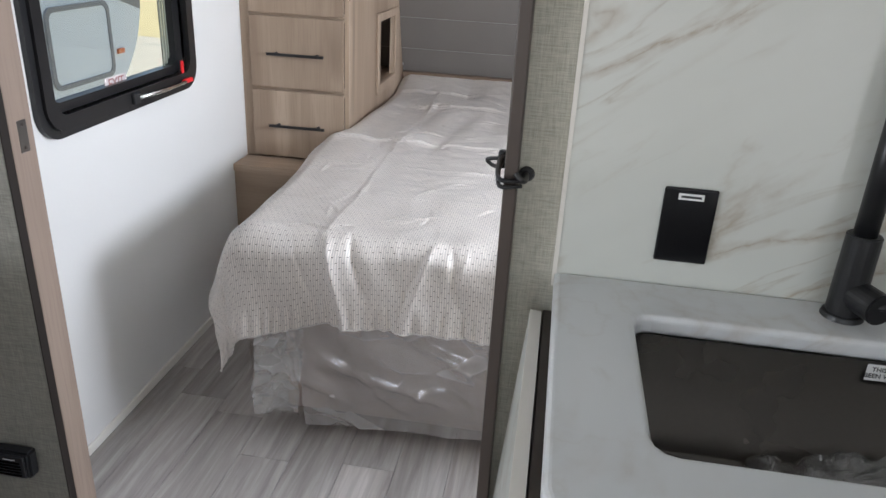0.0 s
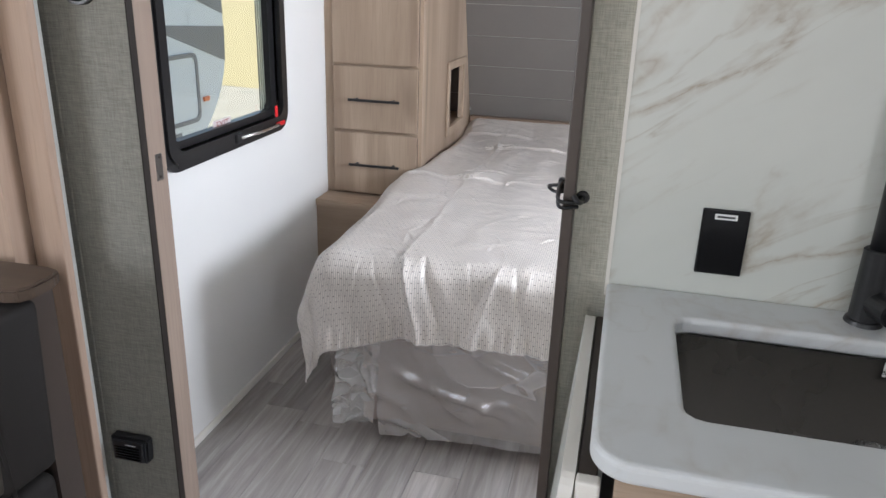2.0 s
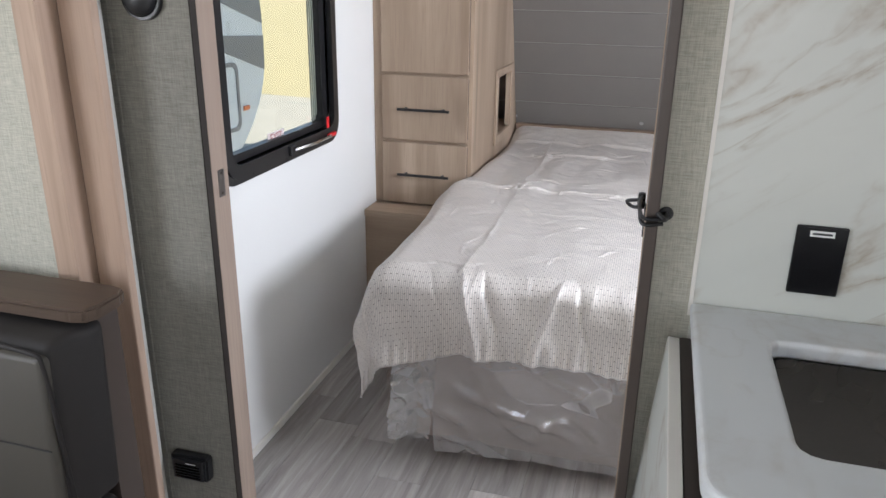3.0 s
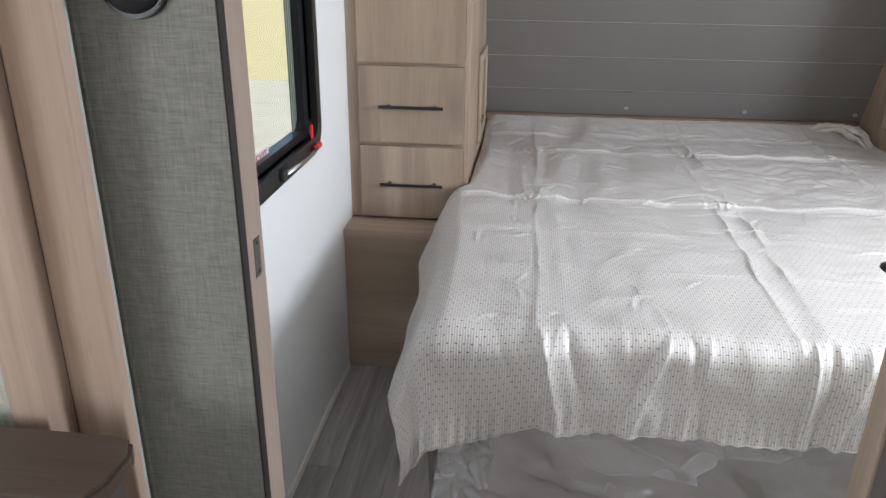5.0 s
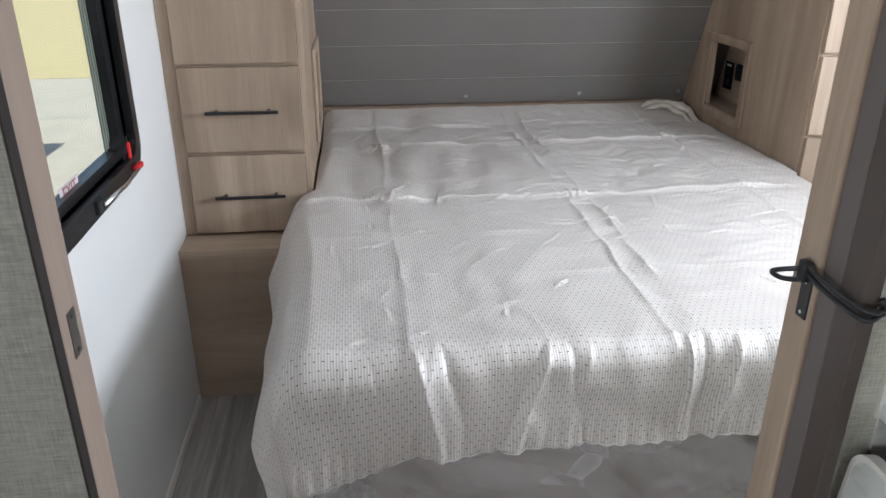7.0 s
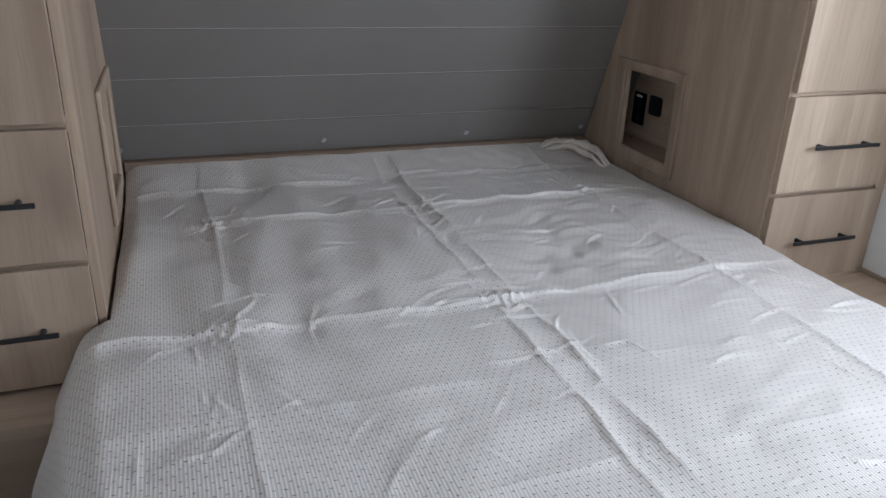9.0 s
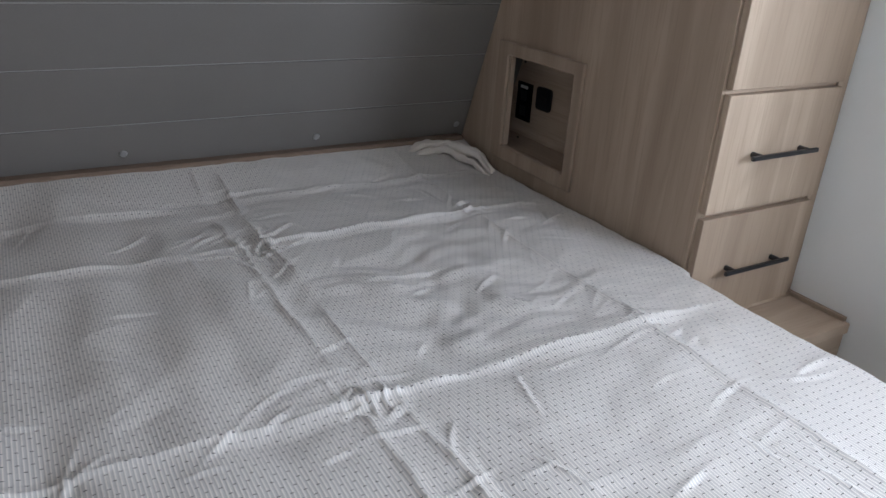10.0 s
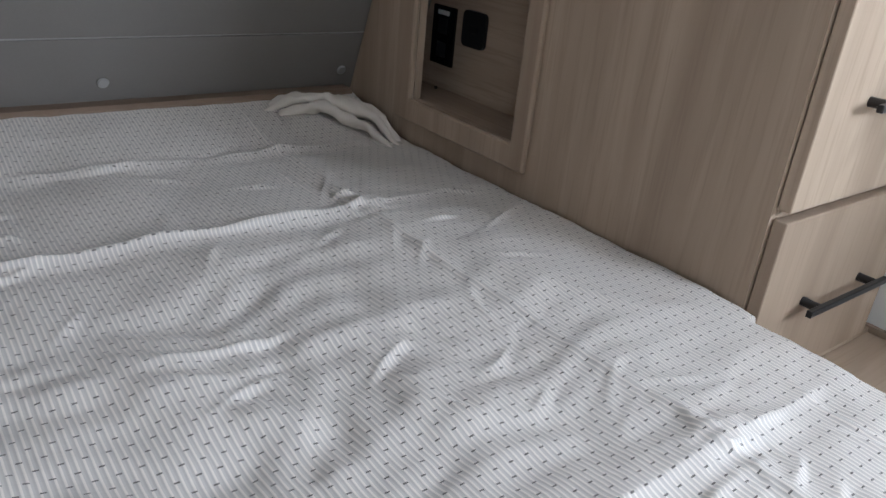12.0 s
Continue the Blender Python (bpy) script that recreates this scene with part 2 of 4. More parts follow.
SINK_STEEL = plain("dark_brushed_steel", (0.085, 0.08, 0.074), 0.28, 1.0, vary=0.2, grain=160)
BRONZE = plain("dark_bronze_trim", (0.062, 0.046, 0.038), 0.4, vary=0.15)
EDGE_DARK = plain("near_black_edge", (0.022, 0.017, 0.014), 0.65, spec=0.2, vary=0.15)
BROWN = plain("brown_door_edge", (0.115, 0.096, 0.086), 0.45, vary=0.1)
BLACK = plain("satin_black", (0.012, 0.012, 0.013), 0.38, vary=0.2)
BLACK_METAL = plain("black_metal", (0.03, 0.029, 0.03), 0.32, 0.5, vary=0.2)
GLOSS_BLACK = plain("gloss_black", (0.006, 0.006, 0.007), 0.2, vary=0.1)
STEEL = plain("brushed_steel", (0.16, 0.15, 0.14), 0.3, 1.0, vary=0.15, grain=120)
CHROME = plain("bright_metal", (0.75, 0.75, 0.75), 0.18, 1.0, vary=0.05)
RED = plain("red_plastic", (0.62, 0.015, 0.02), 0.4)
PAPER = plain("white_label", (0.82, 0.82, 0.8), 0.6, vary=0.02)
INK = plain("black_ink", (0.02, 0.02, 0.02), 0.7)
LEATHER = plain("grey_leatherette", (0.070, 0.063, 0.052), 0.55, spec=0.4, grain=260, vary=0.12, bump=0.35)
LEATHER_DARK = plain("dark_leatherette", (0.025, 0.0222, 0.0208), 0.66, spec=0.3, grain=260, vary=0.12, bump=0.35)
VINYL = linen("pale_seal_fabric", (0.52, 0.515, 0.475), (0.42, 0.415, 0.38))
MATTRESS = plain("mattress_ticking", (0.52, 0.43, 0.40), 0.8, grain=90, vary=0.1, bump=0.3)
BASE_BOARD = plain("brown_base_board", (0.37, 0.29, 0.25), 0.6, vary=0.15)
FILM = film("clear_plastic_wrap", 0.21, (0.80, 0.76, 0.75), 0.17, 3.2)
FILM_SHINY = film("crinkled_plastic", 0.28, (0.78, 0.77, 0.76), 0.05, 11)
FILM_BAG = film("thin_clear_bag", 0.12, (0.50, 0.50, 0.50), 0.08, 7)
GLASS = glass("window_glass")
GLASS_EDGE = plain("pale_track", (0.30, 0.31, 0.27), 0.35, vary=0.1)
BODY_WHITE = plain("white_gelcoat", (0.70, 0.73, 0.72), 0.3, vary=0.03)
BODY_GREY = plain("grey_stripe", (0.20, 0.20, 0.20), 0.4)
AMBER = plain("amber_lens", (0.75, 0.20, 0.06), 0.3)
GRAVEL = plain("pale_gravel", (0.30, 0.285, 0.235), 0.9, grain=30, vary=0.25, bump=0.8)
GRASS = plain("dry_grass", (0.33, 0.285, 0.15), 0.95, grain=25, vary=0.3, bump=0.8)

# ---- builders ----


def mesh_of(bm, name, material, smooth=False):
    me = bpy.data.meshes.new(name)
    bm.normal_update()
    bm.to_mesh(me)
    bm.free()
    for m in material if isinstance(material, (list, tuple)) else [material]:
        me.materials.append(m)
    if smooth:
        for p in me.polygons:
            p.use_smooth = True
    return me


def part(name, bm, material, parent, label="", smooth=False):
    ob = new(name, mesh_of(bm, name, material, smooth))
    ob.parent = parent
    if label:
        ob["label"] = label
    return ob


def thing(name, label, category, at=(0, 0, 0), group="", kind=""):
    ob = new(name)
    ob.location = at
    ob.empty_display_size = 0.05
    return tagged(ob, label, category, group, kind)


def solid(name, bm, material, label, category="", kind="", group="", smooth=False):
    return tagged(new(name, mesh_of(bm, name, material, smooth)), label, category, group, kind)


def box(x0, x1, y0, y1, z0, z1, bevel=0.0, seg=2, bm=None):
    own = bmesh.new()
    bmesh.ops.create_cube(own, size=1)
    for v in own.verts:
        v.co = Vector(((x0 + x1) / 2 + v.co.x * (x1 - x0), (y0 + y1) / 2 + v.co.y * (y1 - y0), (z0 + z1) / 2 + v.co.z * (z1 - z0)))
    if bevel:
        bmesh.ops.bevel(own, geom=own.edges[:], offset=bevel, segments=seg, profile=0.5, affect="EDGES")
    if bm is None:
        return own
    me = bpy.data.meshes.new("join")
    own.to_mesh(me)
    own.free()
    bm.from_mesh(me)
    bpy.data.meshes.remove(me)
    return bm


def turned(bm, m):
    bmesh.ops.transform(bm, matrix=m, verts=bm.verts)
    return bm


def cylinder(r, h, seg=24, r2=None, bevel=0.0):
    """Upright, standing on z = 0."""
    bm = bmesh.new()
    bmesh.ops.create_cone(bm, cap_ends=True, segments=seg, radius1=r, radius2=r if r2 is None else r2, depth=h)
    bmesh.ops.translate(bm, verts=bm.verts, vec=(0, 0, h / 2))
    if bevel:
        rim = [e for e in bm.edges if len(e.link_faces) == 2 and any(len(f.verts) > 4 for f in e.link_faces)]
        bmesh.ops.bevel(bm, geom=rim, offset=bevel, segments=2, affect="EDGES")
    return bm


def prism(outline, d0, d1, axis="x", bevel=0.0):
    """An outline in two axes, drawn out along the third from d0 to d1."""
    bm = bmesh.new()
    spot = {"x": lambda p, d: (d, p[0], p[1]), "y": lambda p, d: (p[0], d, p[1]), "z": lambda p, d: (p[0], p[1], d)}[axis]
    a = [bm.verts.new(spot(p, d0)) for p in outline]
    b = [bm.verts.new(spot(p, d1)) for p in outline]
    bm.faces.new(a), bm.faces.new(list(reversed(b)))
    for i in range(len(a)):
        j = (i + 1) % len(a)
        bm.faces.new((a[j], a[i], b[i], b[j]))
    bmesh.ops.recalc_face_normals(bm, faces=bm.faces)
    if bevel:
        bmesh.ops.bevel(bm, geom=bm.edges[:], offset=bevel, segments=2, affect="EDGES")
    return bm


def rounded(a0, a1, b0, b1, r, steps=7):
    pts = []
    for ca, cb, start in ((a1 - r, b1 - r, 0), (a0 + r, b1 - r, 90), (a0 + r, b0 + r, 180), (a1 - r, b0 + r, 270)):
        for i in range(steps + 1):
            t = radians(start + 90 * i / steps)
            pts.append((ca + r * math.cos(t), cb + r * math.sin(t)))
    return pts


def ring(outer, inner, d0, d1, axis="x", bm=None):
    """A frame between two outlines of as many points, with depth."""
    bm = bm or bmesh.new()
    spot = {"x": lambda p, d: (d, p[0], p[1]), "y": lambda p, d: (p[0], d, p[1]), "z": lambda p, d: (p[0], p[1], d)}[axis]
    o0, o1 = [bm.verts.new(spot(p, d0)) for p in outer], [bm.verts.new(spot(p, d1)) for p in outer]
    i0, i1 = [bm.verts.new(spot(p, d0)) for p in inner], [bm.verts.new(spot(p, d1)) for p in inner]
    n = len(outer)
    made = []
    for k in range(n):
        j = (k + 1) % n
        for q in ((o0[k], o0[j], i0[j], i0[k]), (o1[j], o1[k], i1[k], i1[j]), (o0[j], o0[k], o1[k], o1[j]), (i0[k], i0[j], i1[j], i1[k])):
            made.append(bm.faces.new(q))
    bmesh.ops.recalc_face_normals(bm, faces=made)
    return bm


def tube(points, r, seg=10):
    """A round bar along a smooth line of points."""
    bm = bmesh.new()
    rings = []
    for i, p in enumerate(points):
        q_r = r[i] if isinstance(r, list) else r
        a, b = Vector(points[max(0, i - 1)]), Vector(points[min(len(points) - 1, i + 1)])
        q = (b - a).to_track_quat("Z", "Y")
        rings.append([bm.verts.new(Vector(p) + q @ Vector((q_r * math.cos(2 * math.pi * k / seg), q_r * math.sin(2 * math.pi * k / seg), 0))) for k in range(seg)])
    for a, b in zip(rings, rings[1:]):
        for k in range(seg):
            bm.faces.new((a[k], a[(k + 1) % seg], b[(k + 1) % seg], b[k]))
    bm.faces.new(list(reversed(rings[0]))), bm.faces.new(rings[-1])
    bmesh.ops.recalc_face_normals(bm, faces=bm.faces)
    return bm


def bend(points, steps=8):
    """Catmull-Rom through the points."""
    pts = [Vector(p) for p in points]
    pts = [2 * pts[0] - pts[1], *pts, 2 * pts[-1] - pts[-2]]
    out = []
    for a, b, c, d in zip(pts, pts[1:], pts[2:], pts[3:]):
        for i in range(steps):
            t = i / steps
            out.append(0.5 * (2 * b + (c - a) * t + (2 * a - 5 * b + 4 * c - d) * t * t + (3 * b - a - 3 * c + d) * t ** 3))
    return [*out, pts[-2]]


def letters(text, size, depth=0.0004):
    """A mesh of the words in the built-in font, in the xy plane, centred."""
    cu = bpy.data.curves.new("words", "FONT")
    cu.body, cu.size, cu.extrude, cu.align_x, cu.align_y = text, size, depth, "CENTER", "CENTER"
    ob = bpy.data.objects.new("words", cu)
    me = bpy.data.meshes.new_from_object(ob)
    bm = bmesh.new()
    bm.from_mesh(me)
    bpy.data.objects.remove(ob), bpy.data.curves.remove(cu), bpy.data.meshes.remove(me)
    return bm

# ---- structure ----
LEFT, RIGHT, BACK = -1.165, 1.365, -1.0
CEIL = 2.02


def head_y(z):
    """The sloping front wall: its y at the height z."""
    return 6.012 - 0.372 * (z - 0.75)


floor = solid("floor", box(-2.1, 1.5, -1.1, 6.3, -0.06, -0.006), JOINT, "grey wood-look vinyl plank floor", kind="structure")
solid("ceiling", box(-2.1, 1.5, -1.1, 6.3, CEIL, CEIL + 0.06), CEILING, "plain white ceiling panel", kind="structure")


def wall_with_opening(name, x0, x1, y0, y1, hy0, hy1, hz0, hz1, r, label):
    """A side wall with a rounded window opening through it."""
    bm = bmesh.new()
    out = rounded(y0, y1, 0, CEIL, 0.0005)
    inn = rounded(hy0, hy1, hz0, hz1, r)
    ring(out, inn, x0, x1, "x", bm)
    return solid(name, bm, WHITE_WALL, label, kind="structure")


WIN = (3.865, 4.565, 0.955, 1.69)
WIN_EAST = (3.57, 4.27, 0.955, 1.69)
wall_with_opening("wall_west", LEFT - 0.045, LEFT, 3.47, 6.3, *WIN, 0.05, "smooth white bedroom side wall panel")
wall_with_opening("wall_east", RIGHT, RIGHT + 0.045, 3.47, 6.3, *WIN_EAST, 0.05, "smooth white bedroom side wall panel")
solid("wall_west_kitchen", box(LEFT - 0.045, LEFT, -1.1, 0.9, 0, CEIL), WHITE_WALL, "white kitchen side wall panel", kind="structure")
bm = box(RIGHT, RIGHT + 0.045, 1.15, 3.47, 0, CEIL)
box(RIGHT, RIGHT + 0.045, -1.1, 0.4, 0, CEIL, bm=bm)
box(RIGHT, RIGHT + 0.045, 0.4, 1.15, 1.95, CEIL, bm=bm)
solid("wall_east_kitchen", bm, WHITE_WALL, "white kitchen side wall with an assumed, unseen entry doorway", kind="structure")
bm = ring(rounded(LEFT - 0.04, RIGHT + 0.04, 0, CEIL, 0.0005), rounded(-0.6, 0.8, 1.0, 1.7, 0.05), BACK - 0.05, BACK, "y")
solid("wall_south", bm, WHITE_WALL, "white rear wall with an assumed, unseen window opening", kind="structure")

# sloping front wall: backing, coloured pale for light on the groove edges, and separate shiplap planks
north = solid("wall_north", prism([(head_y(0) + 0.0028, 0), (head_y(CEIL) + 0.0028, CEIL), (head_y(CEIL) + 0.08, CEIL), (head_y(0) + 0.08, 0)], LEFT, RIGHT), GROOVE_GLINT,
              "sloping charcoal shiplap headboard wall, grooves coloured pale as lit edges", kind="structure")
edges = [0.560, 0.717] + [0.872 + 0.1535 * i for i in range(8)]
slope = math.atan(0.372)
for z0, z1 in zip(edges, edges[1:]):
    h = (z1 - z0) / math.cos(slope) - 0.0030
    bm = box(LEFT + 0.002, RIGHT - 0.002, -0.001, 0.0024, 0.001, h, 0.0008, 1)
    turned(bm, Matrix.Translation((0, head_y(z0), z0)) @ Matrix.Rotation(slope, 4, "X"))
    part("plank", bm, GREY_PLANK, north)

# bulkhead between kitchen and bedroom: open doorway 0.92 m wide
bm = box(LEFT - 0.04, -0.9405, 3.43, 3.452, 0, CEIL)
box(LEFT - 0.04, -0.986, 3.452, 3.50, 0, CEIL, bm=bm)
west = solid("wall_bulkhead_west", bm, LINEN_DARK, "darker woven linen wall covering on the bulkhead", kind="structure")
part("corner_strip", box(-0.9405, -0.9375, 3.4305, 3.4522, 0, 1.95, 0.001), EDGE_DARK, west, "dark bronze corner strip")
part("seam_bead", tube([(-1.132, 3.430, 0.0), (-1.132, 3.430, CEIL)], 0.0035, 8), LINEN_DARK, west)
jamb = solid("door_jamb_west", box(-0.985, -0.9375, 3.4526, 3.517, 0, 1.95, 0.003), JAMB_WOOD_SHADED, "brown wooden door jamb, shade in its colour, with a metal strike plate", kind="structure")
plate = part("strike_plate", box(-0.938, -0.936, 3.474, 3.498, 1.003, 1.064, 0.0008), STEEL, jamb, "small grey metal strike plate")
for z in (1.011, 1.056):
    part("screw", turned(cylinder(0.003, 0.0015, 10), pose(-0.9362, 3.486, z, 0, 90, 0)), BRONZE, plate)
bm = box(-0.004, RIGHT, 3.388, 3.47, 0, CEIL)
east = solid("wall_bulkhead_east", bm, LINEN, "pale woven linen wall covering beside the doorway", kind="structure")
solid("wall_bulkhead_header", box(-0.985, 0.0, 3.40, 3.47, 1.95, CEIL), LINEN, "linen strip above the doorway", kind="structure")
part("corner_strip", box(-0.024, -0.003, 3.345, 3.39, 0, 1.95, 0.003), BRONZE, east, "dark bronze corner strip")
part("door_edge", box(-0.021, 0.02, 3.392, 3.428, 0.02, 1.95, 0.002), BROWN, east, "brown edge of the sliding door in its pocket")
ej = solid("door_jamb_east", box(-0.026, 0.02, 3.430, 3.482, 0, 1.95, 0.004), OAK, "light oak door jamb with a black catch plate", kind="structure")
part("catch_plate", box(-0.0285, -0.0262, 3.434, 3.456, 1.022, 1.082, 0.001), BLACK, ej, "black catch plate")
for z in (1.030, 1.072):
    part("screw", turned(cylinder(0.0028, 0.001, 10), pose(-0.0283, 3.445, z, 0, -90, 0)), CHROME, ej)

splash = solid("backsplash", box(0.072, RIGHT, 3.3845, 3.389, 0.0, CEIL), MARBLE, "pale marble backsplash panel with brown-gold veins", "backsplash", kind="structure")
solid("trim_backsplash", box(0.066, 0.073, 3.383, 3.39, 0.9, CEIL), CREAM, "thin cream edge of the backsplash", kind="structure")

# slide-out with the dinette
bm = box(-2.05, -1.209, 3.32, 3.38, 0, CEIL)
box(-2.05, -1.209, 0.86, 0.9, 0, CEIL, bm=bm)
slide = solid("wall_slide_end", bm, LINEN, "pale linen covered end wall of the slide-out", kind="structure")
solid("wall_slide_side", ring(rounded(0.86, 3.38, 0, CEIL, 0.0005), rounded(1.4, 2.6, 1.0, 1.6, 0.05), -2.06, -2.0, "x"), LINEN, "linen covered slide-out side wall with an assumed, unseen window opening", kind="structure")
part("post_side", box(-1.245, -1.1905, 3.30, 3.374, 0, CEIL, 0.002), TRIM_WOOD, slide)
part("post_face", box(-1.1865, -1.107, 3.352, 3.376, 0, CEIL, 0.004), TRIM_WOOD, slide)
part("post_joint", box(-1.1905, -1.1865, 3.358, 3.374, 0, CEIL), BRONZE, slide, "dark joint between the post boards")
part("vinyl_seal", box(-1.137, -1.1165, 3.3765, 3.400, 0, CEIL, 0.008, 3), VINYL, slide, "pale rounded fabric seal of the slide-out")

# skirting along the side walls
for side, x0, x1 in (("west", LEFT, LEFT + 0.009), ("east", RIGHT - 0.009, RIGHT)):
    solid("baseboard_" + side, box(x0, x1, 3.52, 4.86, 0, 0.03, 0.003), CREAM, "low pale wooden skirting strip", kind="structure")

# ---- bedroom windows ----


def window(name, x, way, span, label):
    """Black framed caravan window; way is the direction into the room."""
    w = thing(name, label, "window", (0, 0, 0), kind="structure")
    y0, y1, z0, z1 = span
    dy = y0 - WIN[0]
    part("window_frame", ring(rounded(y0 - 0.052, y1 + 0.052, z0 - 0.05, z1 + 0.05, 0.075), rounded(y0, y1, z0, z1, 0.05), x - way * 0.02, x + way * 0.013), BLACK, w, "black frame with rounded corners")
    part("inner_bead", ring(rounded(y0 - 0.03, y1 + 0.03, z0 - 0.03, z1 + 0.03, 0.065), rounded(y0 + 0.006, y1 - 0.006, z0 + 0.006, z1 - 0.006, 0.045), x + way * 0.013, x + way * 0.022), BLACK_METAL, w)
    part("sash", ring(rounded(y0 + 0.006, y1 - 0.006, z0 + 0.006, z1 - 0.006, 0.045), rounded(y0 + 0.03, y1 - 0.045, z0 + 0.03, z1 - 0.03, 0.035), x - way * 0.035, x - way * 0.006), BLACK_METAL, w)
    for k in range(3):
        part("track", box(x - way * 0.03 - 0.002, x - way * 0.03 + 0.002, y1 - 0.05 - 0.017 * k, y1 - 0.043 - 0.017 * k, z0 + 0.02, z1 - 0.02), GLASS_EDGE, w, "pale aluminium track")
    pane = part("pane", box(x - way * 0.024, x - way * 0.021, y0 + 0.02, y1 - 0.02, z0 + 0.02, z1 - 0.02), GLASS, w)
    pane.visible_shadow = False
    for k in range(7):
        part("screw", turned(cylinder(0.0035, 0.0015, 8), pose(x + way * 0.0125, y0 + 0.02 + k * 0.105, z0 - 0.037, 0, 90 * way, 0)), BLACK_METAL, w)
    for k in range(6):
        part("screw", turned(cylinder(0.0035, 0.0015, 8), pose(x + way * 0.0125, y1 + 0.04, z0 + 0.05 + k * 0.11, 0, 90 * way, 0)), BLACK_METAL, w)
    def flat(d0, d1, ya, yb, za, zb, r):
        xa, xb = sorted((x + way * d0, x + way * d1))
        return box(xa, xb, ya + dy, yb + dy, za, zb, r)

    part("latch_base", flat(0.012, 0.034, 4.195, 4.235, 0.925, 0.957, 0.004), BLACK, w, "black exit latch base")
    part("latch_bar", tube([(x + way * 0.036, 4.215 + dy, 0.943), (x + way * 0.04, 4.36 + dy, 0.938), (x + way * 0.036, 4.49 + dy, 0.938)], 0.0055, 10), CHROME, w, "bright metal exit latch bar", True)
    part("latch_grip", flat(0.024, 0.038, 4.482, 4.54, 0.931, 0.946, 0.005), RED, w, "red exit latch grip")
    part("latch_tab", flat(0.012, 0.018, 4.506, 4.522, 0.955, 1.0, 0.0025), RED, w, "red exit pull tab")
    return w


win1 = window("window_1", LEFT, 1, WIN, "black framed caravan window with red exit latch")
window("window_2", RIGHT, -1, WIN_EAST, "black framed caravan window with red exit latch")
part("exit_label", box(LEFT - 0.0208, LEFT - 0.0202, 4.143, 4.251, 0.966, 1.004), plain("label_film", (0.62, 0.55, 0.54), 0.5), win1, "pale label on the glass")
sign = letters("EXIT", 0.038)
turned(sign, Matrix.Translation((LEFT - 0.0192, 4.197, 0.985)) @ Matrix(((0, 0, 1, 0), (1, 0, 0, 0), (0, 1, 0, 0), (0, 0, 0, 1))))
part("exit_lettering", sign, plain("exit_print", (0.34, 0.13, 0.12), 0.5), win1, "faded red EXIT lettering on the glass")

# ---- bedroom ----
BX0, BX1, BY0, BY1, BTOP = -0.752, 0.938, 3.925, 5.985, 0.702


GRADS = np.random.RandomState(7).uniform(0, 2 * np.pi, (64, 64))


def wave(x, y, f, seed=0.0):
    """Smooth noise of about -0.7 to 0.7 over arrays of places."""
    u, v = np.asarray(x) * f + 3.71 * seed + 9.3, np.asarray(y) * f + 5.13 * seed + 4.9
    u, v = np.broadcast_arrays(u, v)
    i, j = np.floor(u).astype(int), np.floor(v).astype(int)
    fu, fv = u - i, v - j
    su, sv = fu * fu * fu * (fu * (fu * 6 - 15) + 10), fv * fv * fv * (fv * (fv * 6 - 15) + 10)

    def corner(a, b):
        g = GRADS[(i + a) % 64, (j + b) % 64]
        return np.cos(g) * (fu - a) + np.sin(g) * (fv - b)

    low = corner(0, 0) * (1 - su) + corner(1, 0) * su
    high = corner(0, 1) * (1 - su) + corner(1, 1) * su
    return (low * (1 - sv) + high * sv) * 1.4


def ridge(d, near, far):
    """A sharp fold: steep on one side, easing out on the other."""
    return np.exp(-np.sqrt(d * d + 4e-6) / np.where(d < 0, near, far))


CROSS_FOLDS = ((4.285, 0.0030, 0.004, 0.006), (4.556, 0.0030, 0.004, 0.007), (4.864, 0.0105, 0.004, 0.015), (5.498, 0.0100, 0.004, 0.016), (5.79, 0.0100, 0.007, 0.018))
LONG_FOLDS = ((-0.505, 0.0060, 0.008, 0.010), (0.056, 0.0090, 0.007, 0.011), (0.124, 0.0085, 0.008, 0.013), (0.668, 0.0055, 0.008, 0.012))
WRINKLES = []
wr = random.Random(23)
for k in range(240):
    wx, wy = wr.uniform(-0.66, 0.86), wr.uniform(4.0, 5.88)
    if wr.random() < 0.4:
        wx, wy = wr.choice((-0.5, 0.06, 0.12, 0.66)) + wr.gauss(0, 0.07), wr.choice((4.556, 4.864, 5.498, 5.498)) + wr.gauss(0, 0.07)
    turn = wr.gauss(0.3, 0.5) if wr.random() < 0.65 else wr.gauss(1.6, 0.5)
    WRINKLES.append((wx, wy, math.cos(turn), math.sin(turn), wr.uniform(0.018, 0.07), wr.uniform(0.0014, 0.0052), wr.uniform(0.0026, 0.0050), wr.uniform(-4, 4)))


